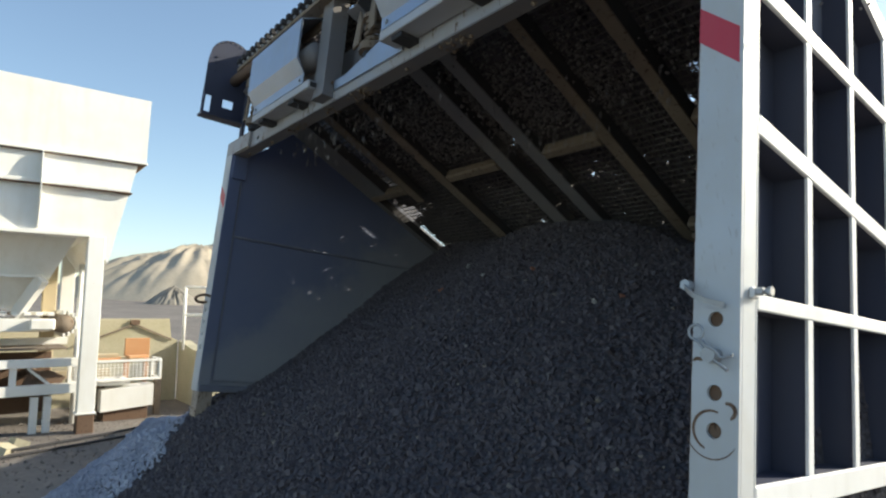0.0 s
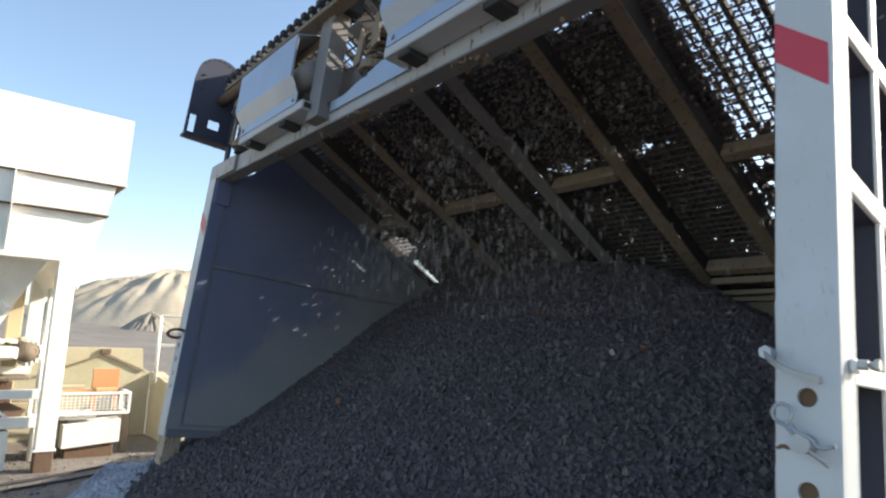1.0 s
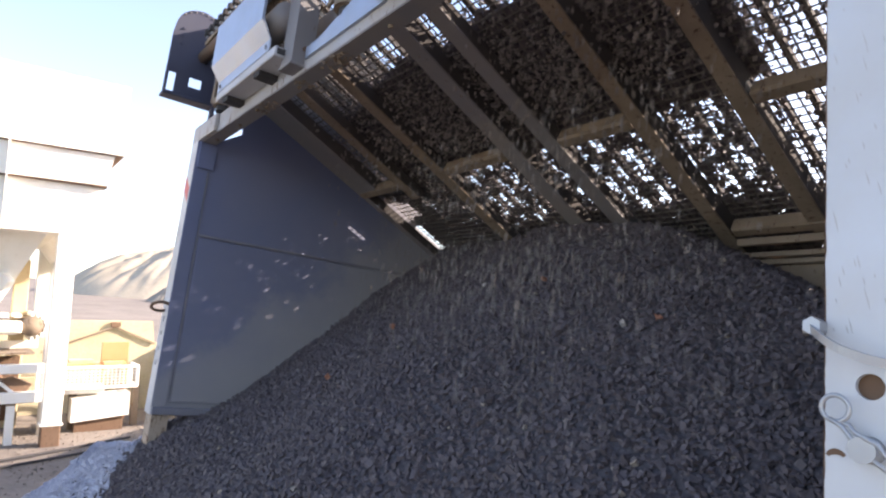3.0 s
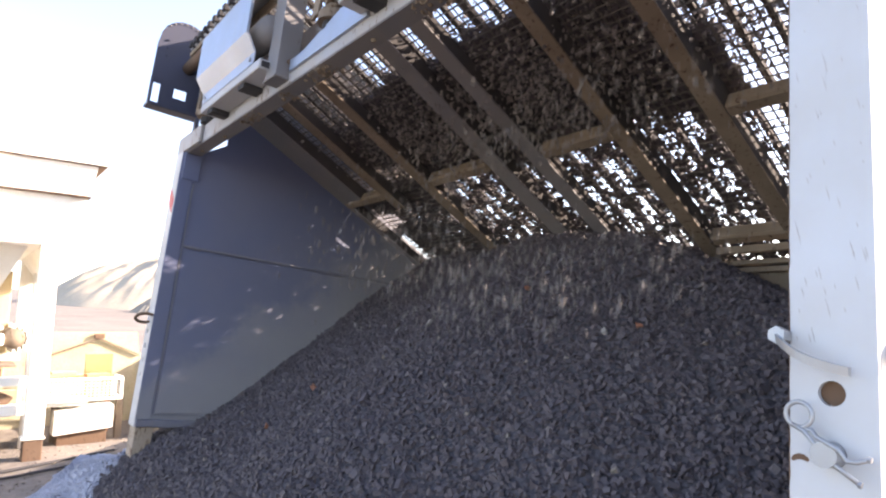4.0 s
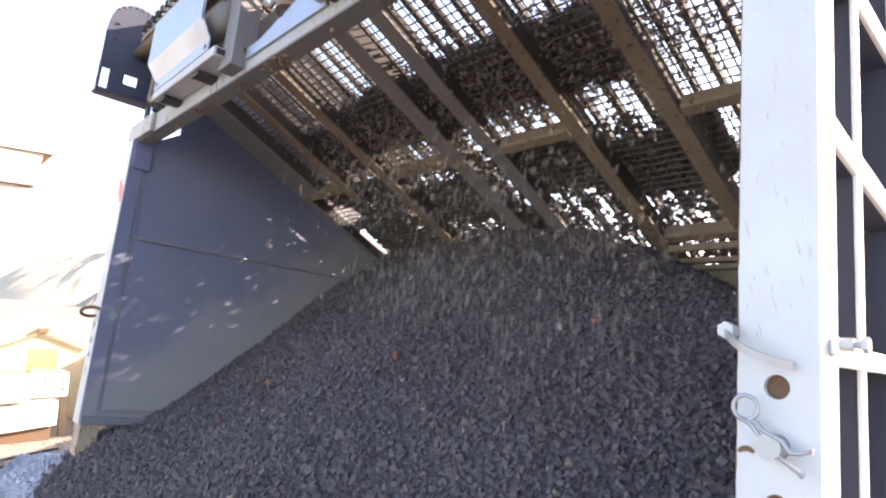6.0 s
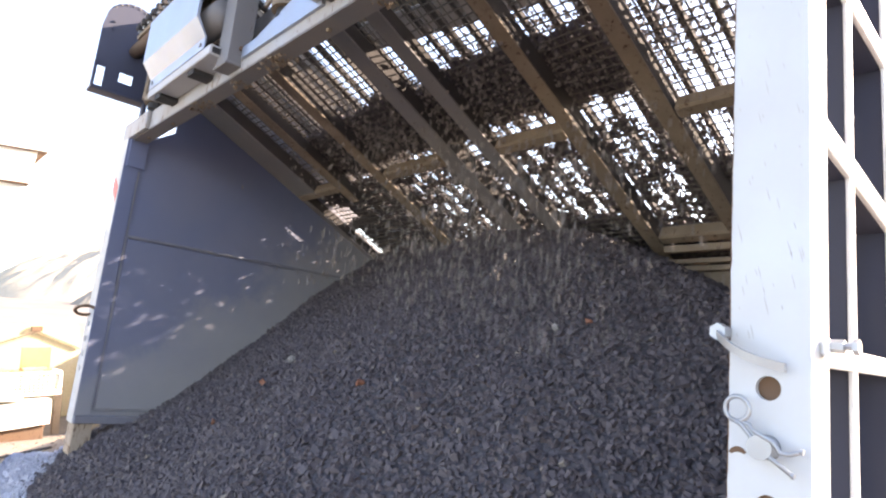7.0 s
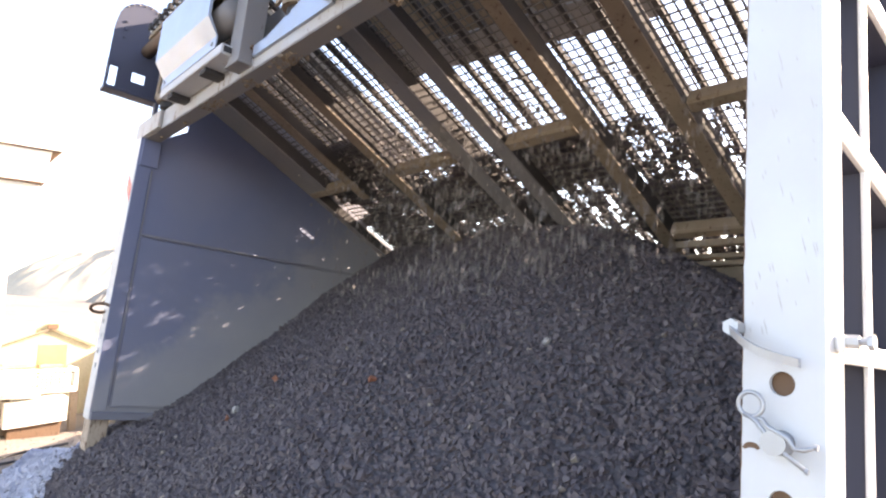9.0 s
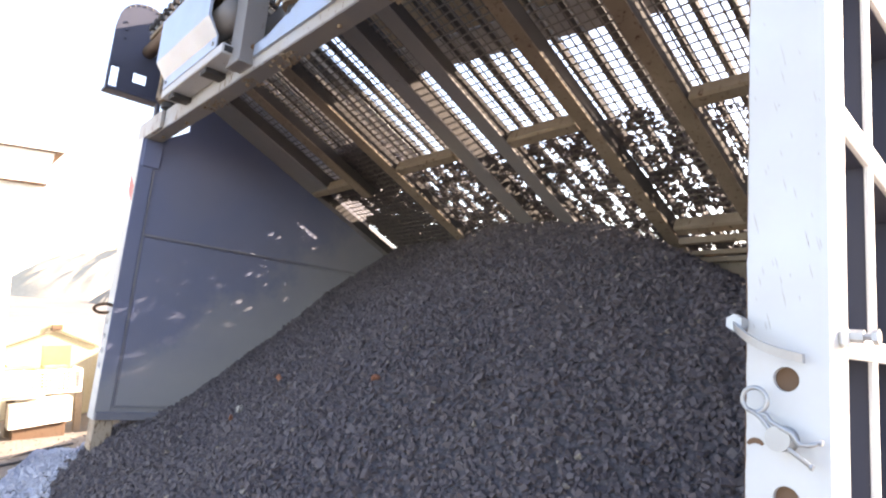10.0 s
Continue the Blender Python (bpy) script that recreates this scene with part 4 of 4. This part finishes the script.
for a, b in (((0, 0, hz(1.1)), (0, 0, hz(2.18))), ((0, 0, hz(2.18)), (0.1, 1.6, hz(2.18))), ((0, 0, hz(1.7)), (0.1, 1.6, hz(1.7))), ((0.1, 1.6, 0), (0.1, 1.6, hz(2.18)))):
    part("rail", rod(bmesh.new(), a, b, 0.026, 10), CREAM, handrail, smooth=True)
rubble_rng = np.random.default_rng(11)
pl = np.stack([rubble_rng.uniform(-10.9, -5.5, 4500), rubble_rng.uniform(-1.5, 4.2, 4500), np.full(4500, GROUND_Z + 0.005)], 1)
tagged(new("yard_rubble", stones_mesh("yard_rubble", pl, 0.004 + 0.014 * rubble_rng.random(4500) ** 3, rubble_rng)), "loose small stones on the yard ground", "rubble", kind="stuff").data.materials[0] = GROUND
for k in range(7):
    x, y = -9.1 + 0.15 * (k % 3), -0.3 + 0.16 * k
    scrap = thing("broken_slab", pose(x, y, GROUND_Z + 0.03, 4 * k, 6, 31 * k), "pale broken concrete slab lying on the ground", "rubble", "broken slabs")
    part("slab_body", prism([(-0.16, -0.08), (0.1, -0.1), (0.18, 0.05), (0.02, 0.11), (-0.13, 0.07)], 2, -0.04, 0.05), CONCRETE, scrap)
for k in range(2):
    pts = [(-8.34 - 0.36 * k - 0.44 * (0.35 * j - 0.0) + 0.9 + 0.03 * math.sin(j * 0.9 + k), -1.55 + 0.35 * j, GROUND_Z + 0.03) for j in range(12)]
    tagged(part("ground_cable", tube_path(pts, 0.016, 6), RUBBER), "black cable lying along the yard ground", "cable", "ground cables")


# ---- gravel on the deck, and gravel that falls ----
load_rng = np.random.default_rng(21)


def spread(width, length, gap, cover, layers, rng, seed):
    """Uneven stones side by side over a stretch of screen, with gaps where cover is below one and ragged ends."""
    pts = []
    for layer in range(layers):
        for a in np.arange(-width / 2, width / 2, gap):
            for b in np.arange(-length / 2 - 0.04, length / 2 + 0.04, gap):
                x, y = a + rng.uniform(0, gap), b + rng.uniform(0, gap)
                ragged = abs(y) + 0.07 * noise.noise((x * 9, seed, y * 4)) < length / 2
                clump = 0.5 + 0.55 * noise.noise((x * 15 + seed, y * 11, layer * 0.3))
                if ragged and clump < cover + 0.22 * rng.normal():
                    pts.append((x, y, MESH_Z + 0.020 + 0.022 * layer + 0.008 * rng.random()))
    return np.array(pts)


def load_piece(strip, length, cover, layers, seed, gap=0.025):
    pts = spread(strip[1] - strip[0] + 0.02, length, gap, cover, layers, load_rng, seed)
    ob = new("screen_load", stones_mesh("screen_load", pts, gap * (0.75 + 0.45 * load_rng.random(len(pts))), load_rng))
    return tagged(ob, "dark gravel shaking down over the screen mesh", "gravel", "gravel on the screen", "stuff")


# strips of the screen, each with the upper end of its gravel in time
TAIL = [(0, -0.05), (1, 0.54), (1.5, 0.62), (2, 0.63), (4, 0.68), (5.5, 0.82), (8, 1.03), (9, 1.28), (10, 1.50)]
STRIPS = [((-3.76, -3.27), [(0, 0.3), (2, 0.70), (5.5, 0.92), (10, 1.20)]),
          ((-3.27, -2.62), TAIL),
          ((-2.62, -2.20), [(t, s + 0.04) for t, s in TAIL]),
          ((-2.20, -1.70), [(t, s - 0.02) for t, s in TAIL]),
          ((-1.70, -1.18), [(t, s + 0.05 * (t > 8.5)) for t, s in TAIL]),
          ((-1.18, -0.93), [(0, 0.1), (1, 0.6), (2, 0.92), (4.5, 1.2), (10, 1.46)]),
          ((-0.93, -0.29), [(0, 0.35), (0.5, 0.75), (0.9, 1.5), (1.4, 2.3), (2.5, 2.6), (10, 2.7)])]
LOAD = 0.42
flowing, lying = [], []
for n, (strip, tail) in enumerate(STRIPS):
    for k in range(4):
        flowing.append((load_piece(strip, LOAD, 1.15 if k else 0.95, 2, 7.3 * n + k), sum(strip) / 2, tail, k, load_rng.uniform(0, 6)))
    for k in range(3):
        lying.append((load_piece(strip, LOAD, (0.74, 0.46, 0.44, 0.41, 0.45, 0.34, 0.16)[n], 1, 3.1 * n + 50 + k, 0.0135), sum(strip) / 2, 1.66 + LOAD * k, 0.012, load_rng.uniform(0, 6)))
        lying.append((load_piece(strip, LOAD, 0.85 if n < 5 else 0.35, 1, 5.7 * n + 90 + k), sum(strip) / 2, 1.62 + LOAD * k, 0.40, load_rng.uniform(0, 6)))
for strip, place, length, cover in (((-4.26, -3.76), 1.57, 0.26, 1.1), ((-4.09, -4.03), 1.81, 0.26, 0.9), ((-3.98, -3.86), 1.81, 0.26, 0.9), ((-3.80, -3.72), 1.81, 0.26, 0.6), ((-4.26, -3.76), 2.16, 0.46, 0.95)):
    lying.append((load_piece(strip, length, cover, 1, 140 + place, 0.017), sum(strip) / 2, place, 0.0, load_rng.uniform(0, 6)))

showers = []
for k in range(190):
    n = 230
    p = np.stack([load_rng.normal(0, 0.48, n), load_rng.normal(0, 0.14, n), load_rng.uniform(-0.17, 0.17, n)], 1)
    # brighter than the heap's stone, to look lit while falling
    ob = new("falling_gravel", stones_mesh("falling_gravel", p, 0.0066 + 0.006 * load_rng.random(n) ** 1.5, load_rng, LIT_FINES))
    tagged(ob, "stones falling from the screen to the heap, coloured pale as if lit", "gravel", "falling gravel", "stuff")
    t0 = -0.5 + 9.4 * (k / 190) ** 0.85
    showers.append((ob, load_rng.uniform(-3.3, -1.35), 0.903 * load_rng.uniform(min(lerp(TAIL, max(t0, 0.0)) + 0.18, 1.45), 1.5), t0))


BRICK = soil("brick_fragment", (0.34, 0.13, 0.08), (0.42, 0.19, 0.12), 20.0, (0.3, 0.2, 0.15))
LIGHT_STONE = soil("pale_stone", (0.38, 0.37, 0.35), (0.50, 0.48, 0.45), 20.0, (0.3, 0.29, 0.28))
rolling = []
for k in range(44):
    size = load_rng.uniform(0.014, 0.026)
    mat, what = ((BRICK, "red-brown brick fragment") if k % 11 == 3 else (LIGHT_STONE, "pale grey stone") if k % 11 == 7 else (STONE, "dark broken stone"))
    ob = new("rolling_stone", stones_mesh("rolling_stone", np.zeros((1, 3)), [size], load_rng, mat))
    tagged(ob, what + " rolling down the gravel heap", "stone", "rolling stones")
    rolling.append((ob, size, load_rng.uniform(-3.7, -0.7), load_rng.uniform(1.1, 1.6), load_rng.uniform(-0.9, 0.7), -0.6 + 0.235 * k))


def motions():
    for ob, size, u, v0, v1, t0 in rolling:
        rows = []
        span = 0.55 + 0.42 * (v0 - v1)
        drift = 0.15 * math.sin(u * 9)
        for j in range(12):
            t = t0 + span * j / 11
            f = (j / 11) ** 1.4
            if 0.0 <= t <= 10.0:
                v = v0 + (v1 - v0) * f
                p = to_world(u + drift * f, v, pile_local(u + drift * f, v) + 0.8 * size)
                p.z += 0.03 * abs(math.sin(j * 1.7))
                rows.append((t, Matrix.Translation(p) @ Euler((0.9 * j, 0.3 * j, 0)).to_matrix().to_4x4()))
        first = to_world(u, v0, pile_local(u, v0) + 0.8 * size)
        last = to_world(u + drift, v1, pile_local(u + drift, v1) + 0.5 * size)
        if t0 > 0.05:
            rows.insert(0, (0.0, Matrix.Translation(first)))
        if not rows:
            rows = [(0.0, Matrix.Translation(last))]
        if rows[-1][0] < 9.95:
            rows.append((10.0, Matrix.Translation(rows[-1][1].translation) @ rows[-1][1].to_3x3().to_4x4()))
        walk(ob, rows)
    shake = [0.25 * k for k in range(41)]
    for ob, u, tail, k, phase in flowing:
        rows = []
        for t in shake:
            y = lerp(tail, t) + LOAD * (k + 0.5)
            over = max(0.0, y - 1.42)
            y = min(y + 10.0 * over ** 1.2, 3.35 - 0.1 * k)
            rows.append((t, DECK @ pose(u + 0.006 * math.sin(5 * t + phase), y + 0.008 * math.sin(9 * t + phase), 0.005 + 0.005 * math.sin(13 * t + phase))))
        walk(ob, rows)
    for ob, u, s0, speed, phase in lying:
        rows = []
        for t in shake:
            y = s0 + speed * t if speed < 0.1 else min(s0 + speed * max(0.0, t - 1.2) ** 1.2, 3.3)
            rows.append((t, DECK @ pose(u + 0.006 * math.sin(5 * t + phase), y + 0.012 * math.sin(9 * t + phase), 0.005 + 0.005 * math.sin(13 * t + phase))))
        walk(ob, rows)
    walk(bucket, [(t, BUCKET @ pose(0, d, 0.15 * -d)) for t, d in ((0, -0.9), (5.8, -0.9), (6.7, -0.26), (8.5, -0.22), (8.9, 0.0), (10, 0.0))])
    for ob, u, v, t0 in showers:
        high = to_world(u, v, 1.99 - 0.475 * v + 0.37)
        low = to_world(u, v, pile_local(u, v) - 0.70)
        rows = [(0.0, high)] if t0 > 0.05 else []
        steps_t = []
        drop = high.z - low.z
        fall = math.sqrt(2 * drop / 5.5)
        for j in range(9):
            t = t0 + fall * j / 8
            if 0.0 <= t <= 10.0:
                steps_t.append((t, high + (low - high) * (j / 8) ** 2))
        for t, p in steps_t:
            if not rows or t - rows[-1][0] > 0.03:
                rows.append((t, p))
        if not rows:
            rows = [(0.0, low)]
        if rows[-1][0] < 9.95:
            rows.append((10.0, rows[-1][1] if t0 + fall > 10 else low))
        walk(ob, [(t, Matrix.Translation(p)) for t, p in rows])


motions()
